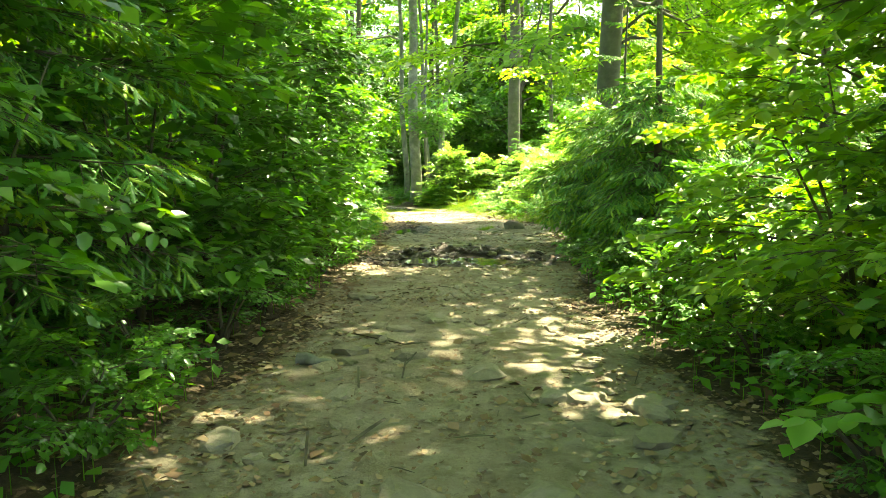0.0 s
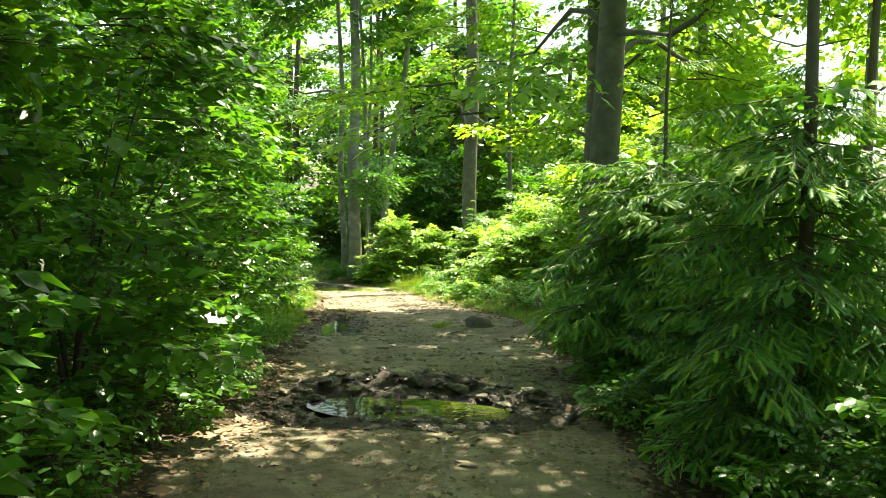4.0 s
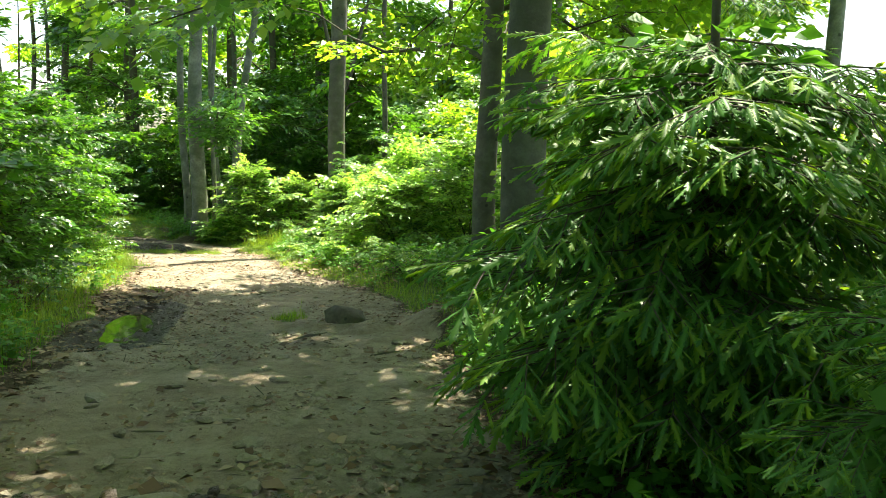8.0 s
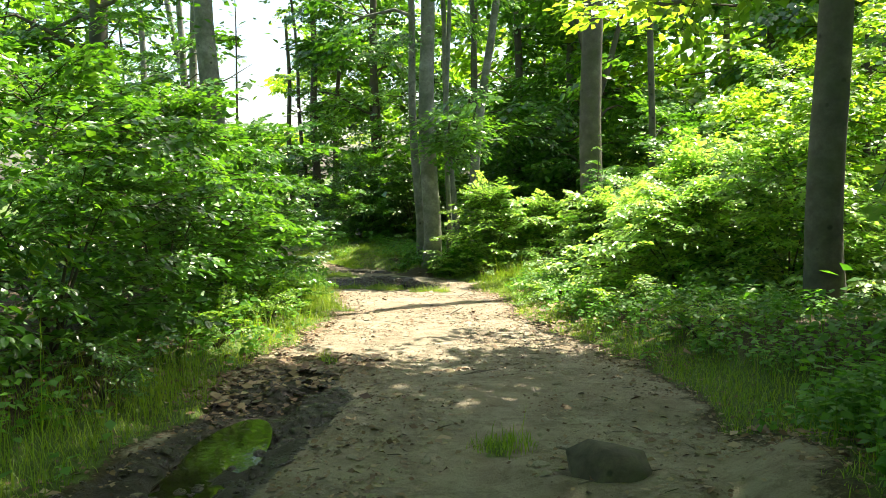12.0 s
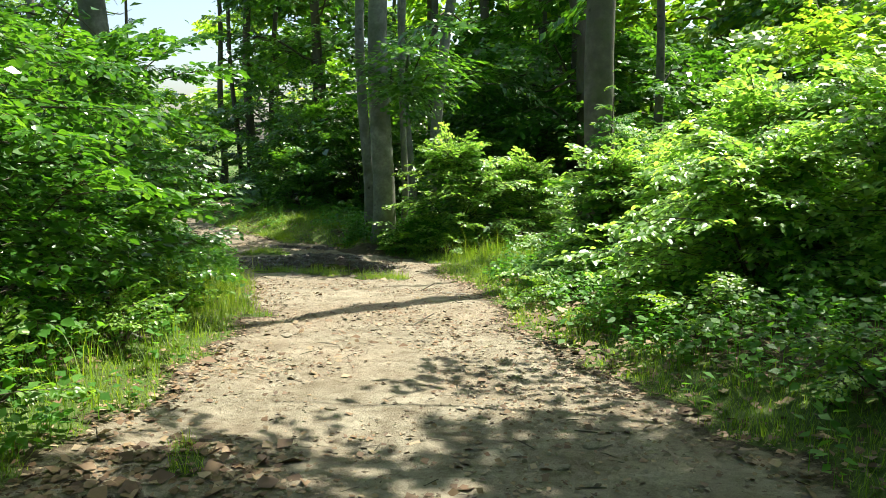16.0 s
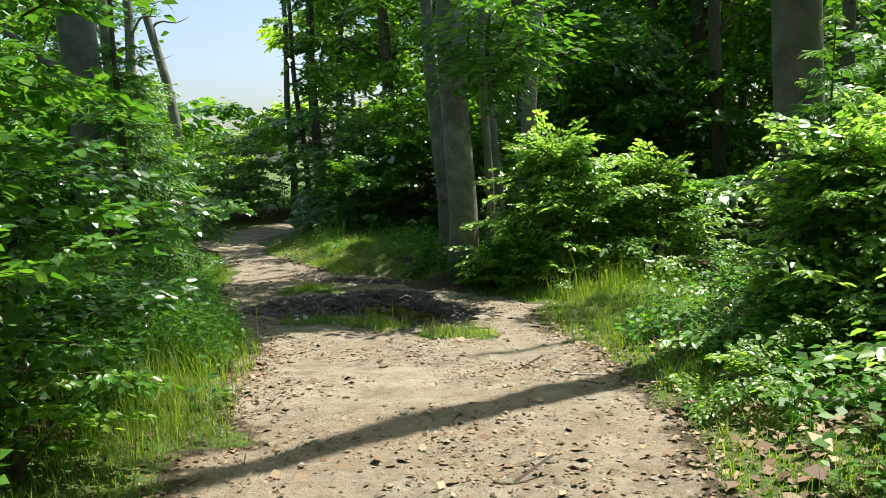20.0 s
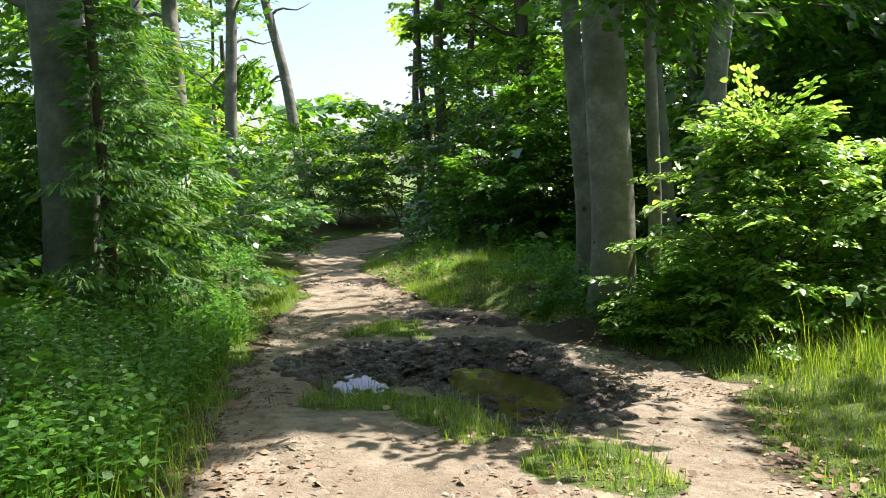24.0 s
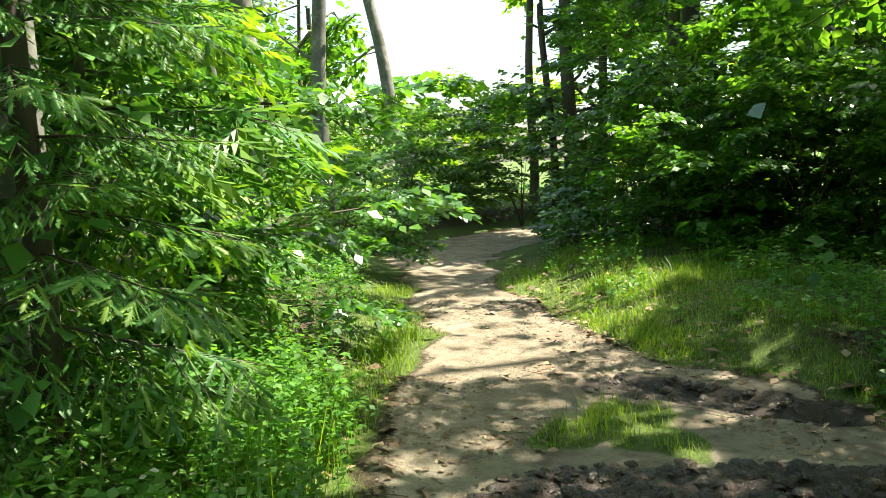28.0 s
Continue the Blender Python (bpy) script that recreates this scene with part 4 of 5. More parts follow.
for i, (x, y, rx, ry, h, n, kinds, label, sc) in enumerate([
    (-2.35, 3.8, 0.9, 1.1, 3.2, 46, HAZEL, "hazel shrub with broad dark green leaves", 0.85), (-2.25, 5.9, 0.8, 1.0, 3.4, 46, HAZEL, "hazel shrub with broad dark green leaves", 0.85), (2.5, 1.9, 0.9, 1.0, 2.6, 40, HAZEL, "hazel shrub with broad dark green leaves", 1.0),
    (-3.5, 45.8, 1.4, 1.0, 2.4, 40, CROWN, LB, 0.5), (-1.5, 45.0, 1.4, 1.0, 2.4, 40, CROWN, LB, 0.5), (0.5, 44.6, 1.4, 1.0, 2.4, 40, CROWN, LB, 0.5), (-7.9, 33.0, 1.2, 1.2, 2.6, 60, NEAR_B, LB, 1.0), (-7.4, 36.2, 1.2, 1.2, 2.4, 36, CROWN, LB, 0.5), (-7.2, 48.4, 1.0, 1.2, 2.4, 36, CROWN, LB, 0.45), (-5.4, 45.0, 1.0, 1.0, 1.8, 36, CROWN, LB, 0.42),
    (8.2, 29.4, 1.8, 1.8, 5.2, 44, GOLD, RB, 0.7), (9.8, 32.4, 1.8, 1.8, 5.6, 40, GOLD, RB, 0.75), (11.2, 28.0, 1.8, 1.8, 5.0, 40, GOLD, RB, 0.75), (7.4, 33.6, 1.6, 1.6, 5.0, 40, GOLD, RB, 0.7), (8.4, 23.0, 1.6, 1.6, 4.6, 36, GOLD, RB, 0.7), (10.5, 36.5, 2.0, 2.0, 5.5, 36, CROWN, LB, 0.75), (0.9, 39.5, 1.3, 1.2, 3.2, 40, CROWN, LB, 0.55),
    (-2.2, 7.4, 1.3, 1.4, 4.2, 130, NEAR, LB, 0.95), (-2.1, 10.2, 1.3, 1.5, 4.0, 140, NEAR, LB, 0.95), (-2.25, 13.2, 1.3, 1.5, 3.6, 110, NEAR, LB, 0.95), (-2.6, 1.8, 1.2, 1.4, 4.0, 60, NEAR_B, LB, 1.0),
    (2.7, 3.4, 1.1, 1.3, 3.0, 95, SUNNY, LB, 1.0), (2.75, 5.3, 1.1, 1.0, 2.6, 90, SUNNY, LB, 1.0), (2.6, 7.0, 0.9, 0.9, 1.1, 46, NEAR, LB, 0.75), (2.8, 1.0, 1.1, 1.3, 3.6, 50, NEAR_B, LB, 1.0), (4.4, 11.0, 1.1, 1.2, 2.0, 30, NEAR_B, LB, 1.0),
    (-3.2, 20.8, 1.3, 1.6, 2.8, 100, NEAR, LB, 1.0), (-3.4, 23.6, 1.4, 1.6, 2.9, 120, NEAR, LB, 1.0), (-3.6, 26.4, 1.6, 1.7, 2.8, 140, NEAR, LB, 1.0), (-4.8, 28.6, 1.3, 1.3, 2.4, 50, NEAR_B, LB, 1.0),
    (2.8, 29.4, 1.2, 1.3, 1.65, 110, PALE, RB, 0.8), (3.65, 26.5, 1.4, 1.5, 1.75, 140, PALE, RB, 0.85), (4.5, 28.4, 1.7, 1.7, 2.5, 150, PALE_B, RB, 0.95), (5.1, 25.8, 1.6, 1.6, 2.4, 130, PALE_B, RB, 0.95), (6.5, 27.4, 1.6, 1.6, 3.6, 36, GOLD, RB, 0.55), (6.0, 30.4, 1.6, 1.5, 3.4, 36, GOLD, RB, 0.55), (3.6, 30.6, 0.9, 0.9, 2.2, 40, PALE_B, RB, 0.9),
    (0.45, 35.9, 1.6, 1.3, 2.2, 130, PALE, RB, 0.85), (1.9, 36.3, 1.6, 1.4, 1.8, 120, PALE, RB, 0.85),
    (-5.6, 47.2, 1.7, 1.9, 4.4, 66, CROWN, LB, 0.55), (-4.4, 44.2, 1.4, 1.3, 2.9, 56, CROWN, LB, 0.48), (-2.6, 43.8, 1.4, 1.3, 3.0, 56, CROWN, LB, 0.5), (-2.4, 47.0, 2.0, 2.0, 4.4, 50, CROWN, LB, 0.6), (-6.4, 50.8, 1.5, 1.6, 4.0, 50, CROWN, LB, 0.55), (-9.6, 51.8, 2.0, 1.4, 3.2, 66, CROWN, LB, 0.5), (-12.0, 49.4, 1.5, 1.7, 2.6, 60, CROWN, LB, 0.48), (-11.2, 45.8, 1.0, 1.4, 1.9, 36, CROWN, LB, 0.42), (-9.3, 41.6, 0.9, 1.3, 1.5, 34, CROWN, LB, 0.38), (-0.6, 42.6, 1.5, 1.4, 3.0, 50, CROWN, LB, 0.5), (1.6, 43.2, 1.8, 1.6, 3.8, 44, CROWN, LB, 0.6), (-14.6, 47.5, 1.6, 1.8, 2.4, 40, GOLD, RB, 0.5), (-8.0, 55.5, 2.2, 1.6, 4.0, 44, CROWN, LB, 0.65), (-13.0, 54.5, 2.2, 1.6, 3.0, 44, GOLD, RB, 0.6),
    (4.6, 42.0, 2.2, 2.0, 4.5, 40, CROWN, LB, 0.65), (3.0, 47.0, 2.4, 2.0, 5.0, 40, CROWN, LB, 0.7), (-1.0, 51.0, 2.4, 2.0, 5.0, 40, CROWN, LB, 0.7), (5.5, 35.5, 2.0, 2.0, 4.0, 40, CROWN, RB, 0.6), (-9.5, 35.0, 1.8, 2.0, 3.0, 36, CROWN, LB, 0.6), (-6.8, 30.2, 1.6, 1.5, 3.2, 40, CROWN, LB, 0.5), (-13.0, 40.0, 2.2, 2.0, 2.6, 36, GOLD, RB, 0.6), (6.5, 21.5, 1.5, 1.6, 2.6, 30, GOLD, RB, 0.55), (5.2, 18.5, 1.3, 1.4, 2.0, 26, GOLD, RB, 0.5), (-5.4, 6.0, 1.6, 2.0, 4.5, 26, CROWN, LB, 0.6), (-5.4, 14.5, 1.8, 2.2, 4.5, 26, CROWN, LB, 0.6), (5.4, 6.6, 1.4, 2.0, 3.0, 26, GOLD, RB, 0.55), (-6.0, 23.5, 1.8, 2.2, 4.2, 26, CROWN, LB, 0.6),
]):
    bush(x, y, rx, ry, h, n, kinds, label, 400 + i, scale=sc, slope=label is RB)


for i, (x, y, r, h) in enumerate([(-2.35, 24.6, 0.45, 0.5), (-2.3, 22.5, 0.5, 0.45), (-2.45, 26.0, 0.4, 0.5), (2.7, 24.8, 0.5, 0.5), (3.1, 22.6, 0.5, 0.45), (-2.1, 19.6, 0.4, 0.5), (1.75, 27.75, 0.5, 0.32), (2.3, 28.2, 0.5, 0.36), (-1.75, 8.6, 0.4, 0.5), (-1.6, 3.4, 0.42, 0.6), (-1.7, 4.5, 0.45, 0.7), (-1.6, 5.7, 0.42, 0.65), (-1.6, 7.0, 0.4, 0.6), (-1.5, 10.0, 0.4, 0.6), (-1.5, 11.4, 0.4, 0.6), (-1.5, 12.8, 0.4, 0.6), (1.8, 3.2, 0.4, 0.6), (1.85, 6.6, 0.42, 0.6), (2.0, 8.1, 0.4, 0.55), (2.0, 5.0, 0.45, 0.5), (1.95, 10.6, 0.4, 0.4), (-0.6, 35.3, 0.45, 0.45), (0.4, 34.9, 0.5, 0.45), (-5.2, 30.6, 0.5, 0.6), (-5.6, 31.8, 0.5, 0.6)]):
    bush(x, y, r, r, h, 16, NEAR if y < 21 else SUNNY, "low bramble with fresh green leaves beside the track", 600 + i, 0.2, "bramble", None, 0.45)

# ---- low growth ----
def spread(n, box, keep, seed):
    r = np.random.default_rng(seed)
    x, y = r.uniform(box[0], box[1], n), r.uniform(box[2], box[3], n)
    k = keep(x, y, r)
    return x[k], y[k], r


def blades(name, label, x, y, r, tall, width, material=None, lean=0.5, vigour=1.0):
    """Grass: bent, tapering blades."""
    n = len(x)
    a, h = r.uniform(0, 2 * np.pi, n), tall * np.exp(r.normal(0, 0.4, n)) * vigour * (1 + 0.9 * fractal(x, y, 2.2, 2, 49))
    side = np.column_stack([np.cos(a), np.sin(a), 0 * a])
    tip = np.column_stack([np.cos(a + 1.6), np.sin(a + 1.6), 0 * a]) * (h * r.uniform(0.1, lean, n))[:, None]
    p = np.column_stack([x, y, height(x, y) - 0.01])
    w = (width * r.uniform(0.7, 1.3, n))[:, None]
    up = np.column_stack([0 * a, 0 * a, h])
    v = np.stack([p - side * w, p + side * w, p + side * w * 0.7 + up * 0.6 + tip * 0.35, p - side * w * 0.7 + up * 0.6 + tip * 0.35, p + up + tip], 1)
    k = np.arange(n)[:, None] * 5
    me = mesh_of(name, v.reshape(-1, 3), [(k + np.array([[0, 1, 2, 3]]), 0), (k + np.array([[3, 2, 4]]), 0)], [material or GRASS])
    tagged(new(name, me), label, "grass", kind="stuff")


def turf_of(x, y):
    return zones(x, y)[2]


gx, gy, gr = spread(420000, (-8, 5, 13, 43), lambda x, y, r: (r.random(len(x)) < np.clip(turf_of(x, y) * 1.3 - 0.25, 0, 1)) & (inside_of(x, y) > -2.2), 31)
blades("grass", "short green grass along the verges of the track", gx, gy, gr, 0.085, 0.0032, None, 1.1, np.clip(turf_of(gx, gy) * 1.2 - 0.1, 0.25, 1))
gx, gy, gr = spread(44000, (-6, 4, 15, 36), lambda x, y, r: (inside_of(x, y) < -0.3) & (inside_of(x, y) > -1.3) & (fractal(x, y, 0.8, 2, 41) > -0.1) & (x < (edge_left(y) + edge_right(y)) / 2), 32)
blades("grass", "tall soft grass at the foot of the shrubs", gx, gy, gr, 0.28, 0.003, None, 0.9)


gx, gy, gr = spread(4000, (-0.6, 2.4, 33.9, 35.5), lambda x, y, r: (inside_of(x, y) < -0.5) & (fractal(x, y, 1.2, 2, 47) > -0.2), 53)
blades("grass", "tall grass stalks in front of the beech shrub", gx, gy, gr, 0.2, 0.003, None, 0.8)


gx, gy, gr = spread(60000, (-6.4, 0.5, 36.8, 44), lambda x, y, r: (inside_of(x, y) < -0.15) & (inside_of(x, y) > -3.6) & (fractal(x, y, 0.9, 3, 57) > -0.05), 54)
blades("grass", "bright grass of the small lawn beside the track", gx, gy, gr, 0.07, 0.0055, None, 1.0)


def herbs(name, label, x, y, r, tall, leaf, per, material=None, spread_r=0.1, cheap=True):
    """Leafy plants: a stalk each, with leaves in tiers."""
    n = len(x)
    p = np.column_stack([x, y, height(x, y)])
    h = tall * r.uniform(0.5, 1.25, n)
    f = np.tile(np.linspace(0.25, 1.0, per), n)
    i = np.repeat(np.arange(n), per)
    a = r.uniform(0, 2 * np.pi, n * per)
    pos = p[i] + np.column_stack([np.cos(a) * spread_r * 0.3, np.sin(a) * spread_r * 0.3, h[i] * f])
    along = np.column_stack([np.cos(a), np.sin(a), r.normal(0.05, 0.35, n * per)])
    normal = np.column_stack([r.normal(0, 0.3, n * per), r.normal(0, 0.3, n * per), np.ones(n * per)])
    s = Soup()
    s.many(CHEAP_V if cheap else LEAF_V, CHEAP_F if cheap else LEAF_F, frames_of(pos, along, normal, leaf * r.uniform(0.6, 1.25, n * per)), 0)
    stalk = np.stack([p + [-0.003, 0, 0], p + [0.003, 0, 0], p + np.column_stack([0 * h, 0 * h, h])], 1)
    s.add(stalk.reshape(-1, 3), np.arange(3 * n).reshape(-1, 3), 0)
    tagged(new(name, s.mesh(name, [material or HERB])), label, "undergrowth", kind="stuff")


gx, gy, gr = spread(900, (0.7, 1.3, 18.5, 19.2), lambda x, y, r: np.hypot(x - 1.0, y - 18.85) < 0.2 * np.sqrt(r.random(len(x))) + 0.05, 60)
blades("grass", "tuft of grass beside the boulder in the track", gx, gy, gr, 0.1, 0.0035, None, 1.0)
hx, hy, hr = spread(15000, (-4.5, 6.0, 0, 31), lambda x, y, r: (inside_of(x, y) < -0.1 - 0.3 * r.random(len(x))) & (inside_of(x, y) > -2.9) & ((y < 15) | (x > 2) | (fractal(x, y, 0.5, 2, 43) > -0.05)) & (turf_of(x, y) < 0.75) & ((x > 0) | (y > 14) | (y < 5) | (r.random(len(x)) < 0.45)), 33)
herbs("undergrowth", "low green bilberry and bramble under the shrubs", hx, hy, hr, 0.3, 0.09, 7)
hx, hy, hr = spread(2600, (2.2, 4.6, 14.2, 19.5), lambda x, y, r: (inside_of(x, y) < -0.05 - 0.3 * r.random(len(x))) & (np.hypot(x - 3.6, y - 17.75) > 0.4), 55)
herbs("undergrowth", "fresh green bilberry at the foot of the old beech", hx, hy, hr, 0.34, 0.075, 9)
hx, hy, hr = spread(9000, (-9, 3, 28, 43), lambda x, y, r: (inside_of(x, y) < -0.35 - 0.3 * r.random(len(x))) & (inside_of(x, y) > -3.2) & (turf_of(x, y) < 0.6), 34)
herbs("undergrowth", "leafy herbs and nettles on the bank", hx, hy, hr, 0.5, 0.064, 9)
gx, gy, gr = spread(5000, (-4.6, -1.9, 26.5, 32.5), lambda x, y, r: (inside_of(x, y) < -0.02) & (inside_of(x, y) > -0.75) & (x < 0), 56)
blades("grass", "tall grass stalks at the foot of the bank", gx, gy, gr, 0.2, 0.0028, None, 0.9)
hx, hy, hr = spread(9500, (-7.2, -2.6, 28.6, 35.5), lambda x, y, r: (inside_of(x, y) < -0.2 - 0.25 * r.random(len(x))) & (inside_of(x, y) > -2.6) & (x < -2.2), 51)
herbs("undergrowth", "fresh green nettles and brambles on the shady bank", hx, hy, hr, 0.5, 0.056, 9)
hx, hy, hr = spread(1500, (-2.2, 0.8, 35.2, 37.8), lambda x, y, r: inside_of(x, y) < -0.12 - 0.3 * r.random(len(x)), 58)
herbs("undergrowth", "low herbs and seedlings round the foot of the beech", hx, hy, hr, 0.3, 0.075, 7)
hx, hy, hr = spread(1500, (-6.0, 0.8, 37.5, 43.5), lambda x, y, r: (inside_of(x, y) < -0.5 - 0.8 * r.random(len(x))) & (fractal(x, y, 0.8, 2, 59) > -0.1), 59)
herbs("undergrowth", "leafy herbs in the grass of the small lawn", hx, hy, hr, 0.24, 0.08, 7)
hx, hy, hr = spread(300, (-6.2, -3.2, 29.4, 33.5), lambda x, y, r: (inside_of(x, y) < -0.4) & (inside_of(x, y) > -1.8), 52)
herbs("cream_flowers", "small cream flower heads among the herbs", hx, hy, hr, 0.6, 0.03, 12, FLOWER, 0.12)
hx, hy, hr = spread(5000, (-24, 18, 10, 72), lambda x, y, r: (inside_of(x, y) < -2.0) & (r.random(len(x)) < 0.5), 35)
herbs("undergrowth", "dim herb layer of the forest floor", hx, hy, hr, 0.5, 0.2, 7, None, 0.1, True)
hx, hy, hr = spread(3600, (5.5, 26, 2, 34), lambda x, y, r: r.random(len(x)) < 0.8, 36)
herbs("undergrowth", "bright bramble and grass in the clearing", hx, hy, hr, 0.6, 0.2, 6, GRASS, 0.1, True)


# ---- dry leaves, stones ----
lx, ly, lr = spread(110000, (-3.6, 4.5, 1, 34), lambda x, y, r: (inside_of(x, y) < 0.45) & (inside_of(x, y) > -1.0) & (r.random(len(x)) < np.exp(-((inside_of(x, y) + 0.1) / 0.35) ** 2) * np.where(y < 14, 0.9, 0.5)), 37)
n = len(lx)
soup = Soup()
la = lr.uniform(0, 2 * np.pi, n)
soup.many(CHEAP_V, CHEAP_F, frames_of(np.column_stack([lx, ly, height(lx, ly) + 0.008]), np.column_stack([np.cos(la), np.sin(la), lr.normal(0, 0.15, n)]), np.column_stack([lr.normal(0, 0.3, n), lr.normal(0, 0.3, n), np.ones(n)]), 0.05 * lr.uniform(0.5, 1.2, n)))
tagged(new("leaf_litter", soup.mesh("leaf_litter", [LITTER])), "brown dry beech leaves along the edges of the track", "leaf litter", kind="stuff")


def debris(name, label, n_, keep, seed, size, material, template, faces, lift=0.004, box=(-7, 3, 1.5, 45)):
    x, y, r = spread(n_, box, keep, seed)
    m, a = len(x), r.uniform(0, 2 * np.pi, len(x))
    s = Soup()
    s.many(template, faces, frames_of(np.column_stack([x, y, height(x, y) + lift]), np.column_stack([np.cos(a), np.sin(a), r.normal(0, 0.2, m)]), np.column_stack([r.normal(0, 0.35, m), r.normal(0, 0.35, m), np.ones(m)]), size * np.exp(r.normal(0, 0.45, m))))
    tagged(new(name, s.mesh(name, [material], material is MUD)), label, name.replace("_", " "), kind="stuff")


def on_track(x, y, r):
    return (inside_of(x, y) > -0.1) & (fractal(x, y, 1.1, 3, 71) + 0.25 > r.random(len(x)) * 0.9) & (zones(x, y)[1] < 0.4)


PEBBLE_V = [(0.5, 0, 0), (-0.5, 0.1, 0), (0, 0.42, 0.05), (0.05, -0.4, 0), (0.05, 0, 0.32)]
PEBBLE_F = [(0, 2, 4), (2, 1, 4), (1, 3, 4), (3, 0, 4)]
TWIG_V = [(-0.03, 0, 0), (0.03, 0, 0), (0.04, 1, 0.03), (-0.02, 1, 0.03), (0, 0.5, 0.07)]
TWIG_F = [(0, 1, 4), (1, 2, 4), (2, 3, 4), (3, 0, 4)]
def in_mud(x, y, r):
    return (zones(x, y)[1] > 0.35) & (r.random(len(x)) < 0.9)


CLOD_V = [(0.5 * math.cos(i * 1.047) * (1 + 0.2 * math.sin(i * 2.3)), 0.42 * math.sin(i * 1.047), -0.1) for i in range(6)] + [(0.36 * math.cos(i * 1.047 + 0.3), 0.3 * math.sin(i * 1.047 + 0.3), 0.09 + 0.05 * math.sin(i * 1.9)) for i in range(6)] + [(0.03, 0.02, 0.16)]
CLOD_F = [(i, (i + 1) % 6, 6 + i) for i in range(6)] + [((i + 1) % 6, 6 + (i + 1) % 6, 6 + i) for i in range(6)] + [(6 + i, 6 + (i + 1) % 6, 12) for i in range(6)]
debris("mud_clods", "churned wet clods of dark mud", 90000, in_mud, 44, 0.05, MUD, CLOD_V, CLOD_F, 0.0)
debris("mud_clods", "large wet lumps of dark mud", 9000, in_mud, 47, 0.062, MUD, CLOD_V, CLOD_F, 0.0, (-4.6, -0.6, 31.8, 36.0))
debris("mud_clods", "thick wet ridges of churned mud", 800, in_mud, 49, 0.1, MUD, CLOD_V, CLOD_F, -0.01, (-4.6, -0.6, 31.8, 36.0))
debris("mud_clods", "wet lumps of mud and rotten leaves round the puddle", 1300, in_mud, 50, 0.07, MUD, CLOD_V, CLOD_F, 0.0, (-1.4, 1.8, 10.2, 13.0))
debris("earth_clods", "small dry clods of trodden earth", 45000, lambda x, y, r: on_track(x, y, r) & (y > 12), 46, 0.024, CLOD, PEBBLE_V, PEBBLE_F)
debris("leaf_litter", "old brown leaves among the grass of the verges", 110000, lambda x, y, r: (inside_of(x, y) < 0.1) & (inside_of(x, y) > -2.0) & (r.random(len(x)) < 0.4) & (fractal(x, y, 0.7, 2, 75) > -0.15), 45, 0.05, LITTER, CHEAP_V, CHEAP_F, 0.03)
debris("leaf_litter", "dark drift of rotting leaves in the old rut", 2600, lambda x, y, r: capsule(x, y, -1.3, 20.4, -0.9, 21.9, 0.55) > r.random(len(x)), 48, 0.055, LITTER, CHEAP_V, CHEAP_F, 0.012, (-2.2, -0.2, 19.6, 22.6))
debris("leaf_litter", "pale dry leaves on the grassy verge", 1500, lambda x, y, r: (capsule(x, y, 1.75, 24.6, 1.95, 27.0, 0.65) > r.random(len(x))) & (inside_of(x, y) < 0.0), 58, 0.055, LITTER, CHEAP_V, CHEAP_F, 0.025, (0.8, 3.0, 23.4, 28.2))
debris("leaf_crumbs", "crumbled brown leaves scattered over the track", 170000, on_track, 38, 0.035, LITTER, CHEAP_V, CHEAP_F, 0.007)
debris("grit", "small pale stones scattered over the track", 40000, on_track, 39, 0.028, STONE, PEBBLE_V, PEBBLE_F)
debris("fallen_twigs", "short brown twigs lying on the track", 6000, on_track, 40, 0.12, TWIG, TWIG_V, TWIG_F)


def stone_mesh(seed, flat=0.2):
    rnd = random.Random(seed)
    bm = bmesh.new()
    bmesh.ops.create_icosphere(bm, subdivisions=2, radius=0.5)
    shift = Vector((rnd.random(), rnd.random(), rnd.random())) * 50
    for v in bm.verts:
        k = 1 + 0.55 * noise.noise(v.co * 2.2 + shift) + 0.2 * noise.noise(v.co * 5 + shift)
        v.co = v.co * k
        v.co.z *= 0.55
        v.co.z = min(v.co.z, flat + 0.05 * noise.noise(v.co * 6 + shift))
    me = bpy.data.meshes.new("stone")
    bm.to_mesh(me)
    bm.free()
    me.materials.append(STONE)
    return me


STONES = [stone_mesh(i) for i in range(8)]


def stone(x, y, size, seed, label="grey-brown stone bedded in the trodden track"):
    rnd = random.Random(seed)
    ob = new("stone", rnd.choice(STONES))
    ob.matrix_basis = Matrix.Translation((x, y, z_at(x, y) + 0.02 * size)) @ Matrix.Rotation(rnd.uniform(0, 6.3), 4, "Z") @ Matrix.Rotation(rnd.gauss(0, 0.15), 4, "X") @ Matrix.Diagonal((size, size * rnd.uniform(0.55, 0.9), size * rnd.uniform(0.5, 0.9), 1))
    return tagged(ob, label, "stone", "stones on the track")


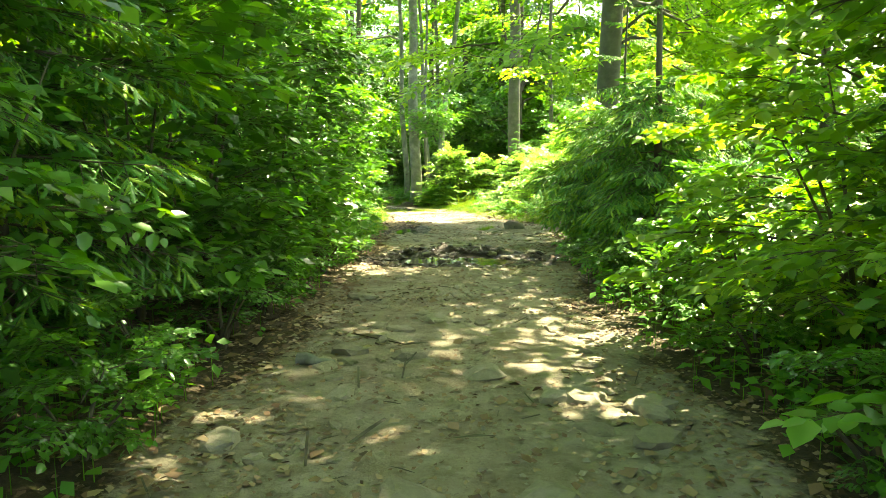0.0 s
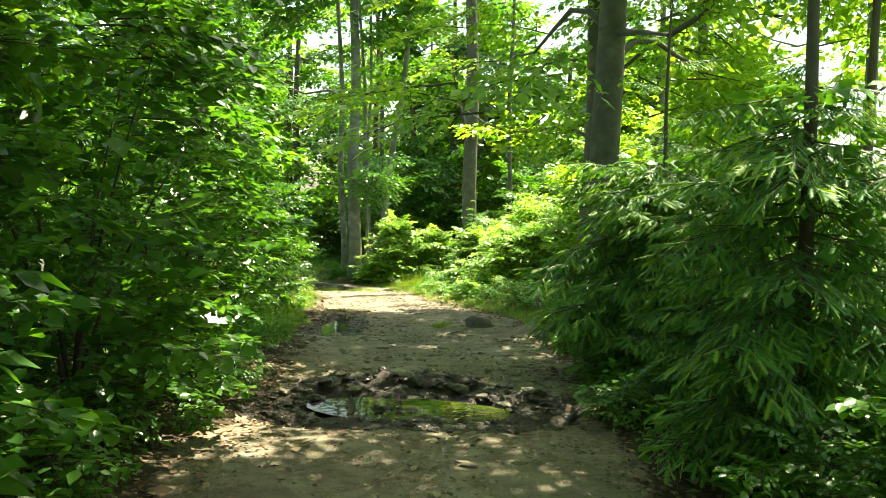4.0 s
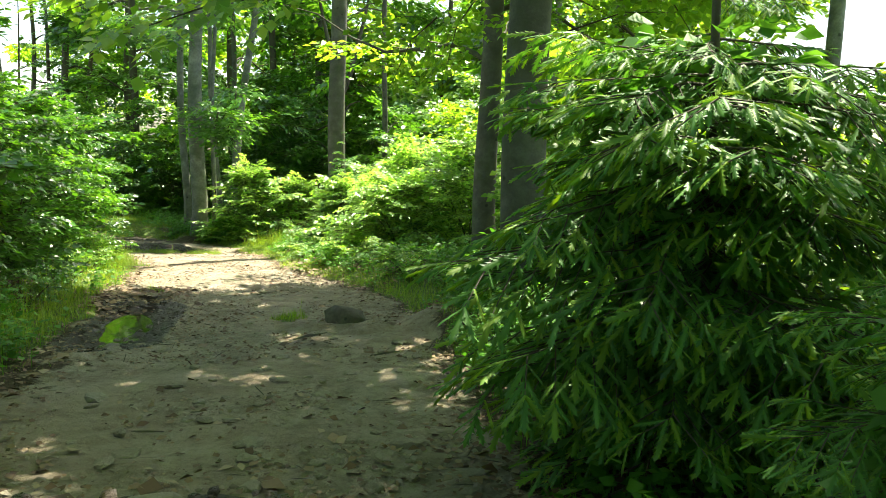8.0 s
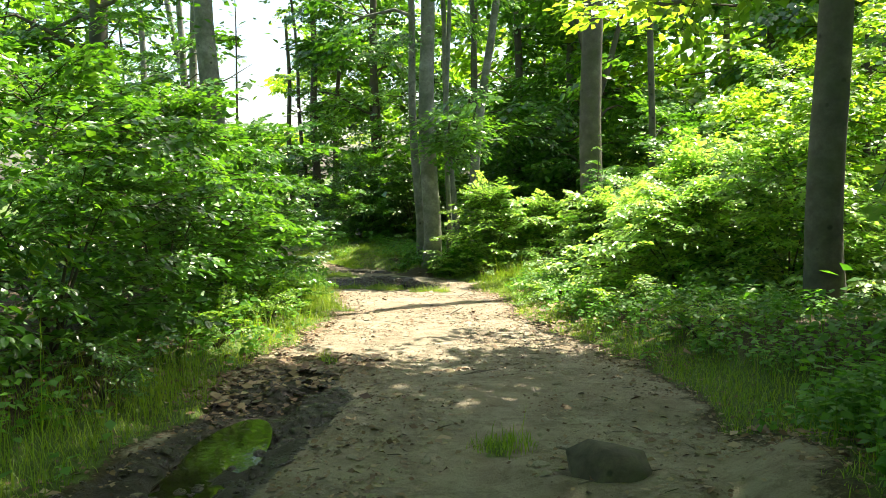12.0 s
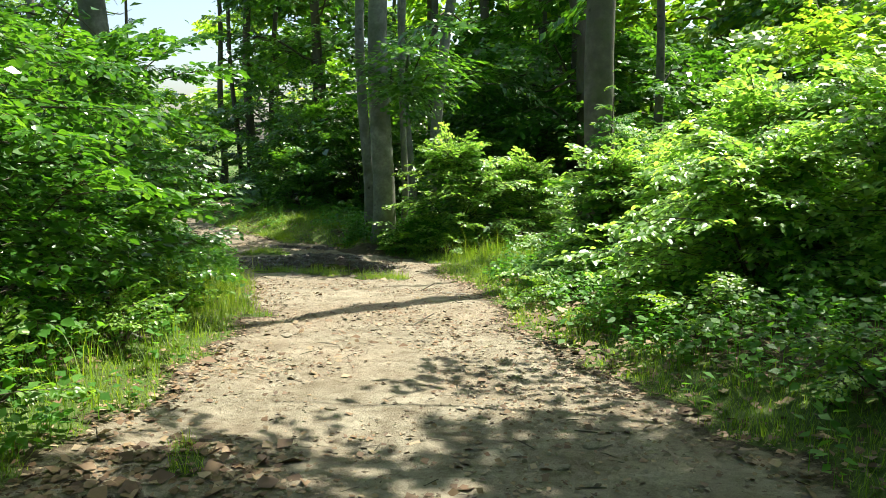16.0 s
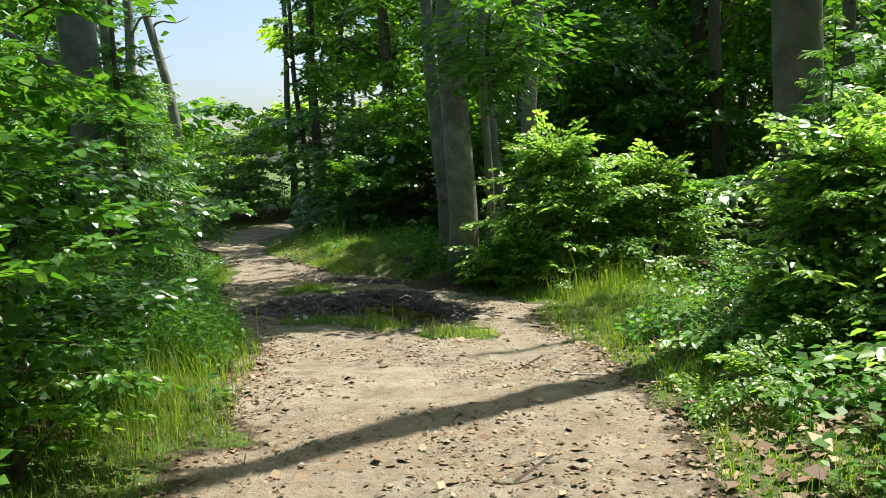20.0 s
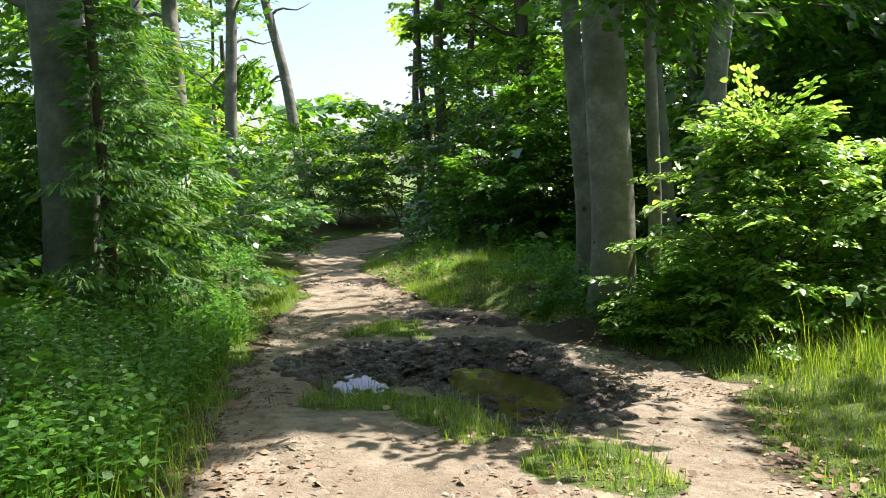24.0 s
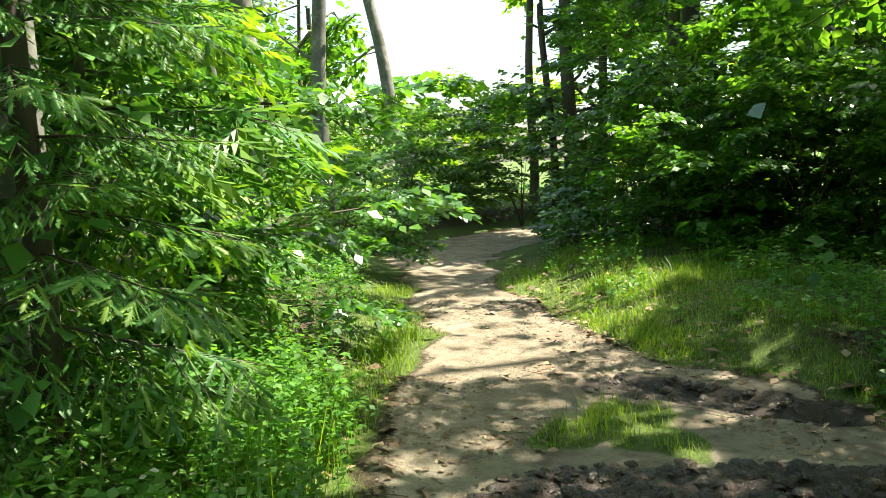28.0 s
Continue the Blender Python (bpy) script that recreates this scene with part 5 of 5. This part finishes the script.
PEBBLE = random.Random(8)
for i in range(330):
    y = PEBBLE.choice([PEBBLE.uniform(2.2, 7.5), PEBBLE.uniform(2.2, 14), PEBBLE.uniform(10.4, 17.5), PEBBLE.uniform(10.4, 17.5), PEBBLE.uniform(17, 33)])
    x = PEBBLE.uniform(float(edge_left(y)) + 0.1, float(edge_right(y)) - 0.1)
    stone(x, y, PEBBLE.uniform(0.05, 0.12) if PEBBLE.random() < 0.6 or y > 17 else PEBBLE.uniform(0.14, 0.34) if y < 8 else PEBBLE.uniform(0.1, 0.2), 900 + i)


def fallen_branch(a, b, r, label, seed):
    """A bare stick lying on the ground between two places."""
    global RNG
    RNG = np.random.default_rng(seed)
    q = np.linspace(0, 1, 9)
    x, y = a[0] + (b[0] - a[0]) * q + 0.03 * np.sin(q * 7), a[1] + (b[1] - a[1]) * q + 0.03 * np.cos(q * 5)
    s = Soup()
    s.tube(np.column_stack([x, y, height(x, y) + r * 0.8]), r * (1.1 - 0.5 * q), 7, 0, 0.08)
    tagged(new("fallen_branch", s.mesh("fallen_branch", [BARK], True)), label, "branch")


fallen_branch((1.55, 28.45), (2.05, 27.25), 0.035, "bleached fallen branch lying in the grass", 61)
fallen_branch((-0.98, 5.24), (-0.74, 5.2), 0.04, "short dark piece of wood lying on the track", 62)
fallen_branch((0.3, 29.1), (0.65, 28.95), 0.012, "thin bare twig lying on the track", 63)
fallen_branch((-2.9, 25.6), (-2.2, 24.9), 0.02, "grey stick at the foot of the hedge", 64)

# Earth mound made as a boulder; its shadow is put into the dark colour.
SHADED_ROCK = bark_material("mossy_shaded_rock", (0.05, 0.042, 0.03), (0.11, 0.092, 0.065), (0.19, 0.16, 0.115), 1.0)
ROCK = stone_mesh(83, 0.9)
for face in ROCK.polygons:
    face.use_smooth = True
ROCK.materials.clear()
ROCK.materials.append(SHADED_ROCK)
boulder = new("boulder", ROCK)
boulder.matrix_basis = Matrix.Translation((1.62, 18.1, z_at(1.62, 18.1) - 0.02)) @ Matrix.Rotation(0.4, 4, "Z") @ Matrix.Rotation(0.22, 4, "Y") @ Matrix.Diagonal((0.56, 0.4, 0.62, 1))
tagged(boulder, "shadow-dark mound in the track, shaped as a half-buried boulder", "stone")
stone(0.2, 12.5, 0.26, 991, "pale flat stone on the muddy ridge")
stone(0.75, 12.2, 0.2, 992, "flat grey stone beside the puddle")
stone(-0.3, 12.6, 0.18, 993, "flat grey stone beside the puddle")
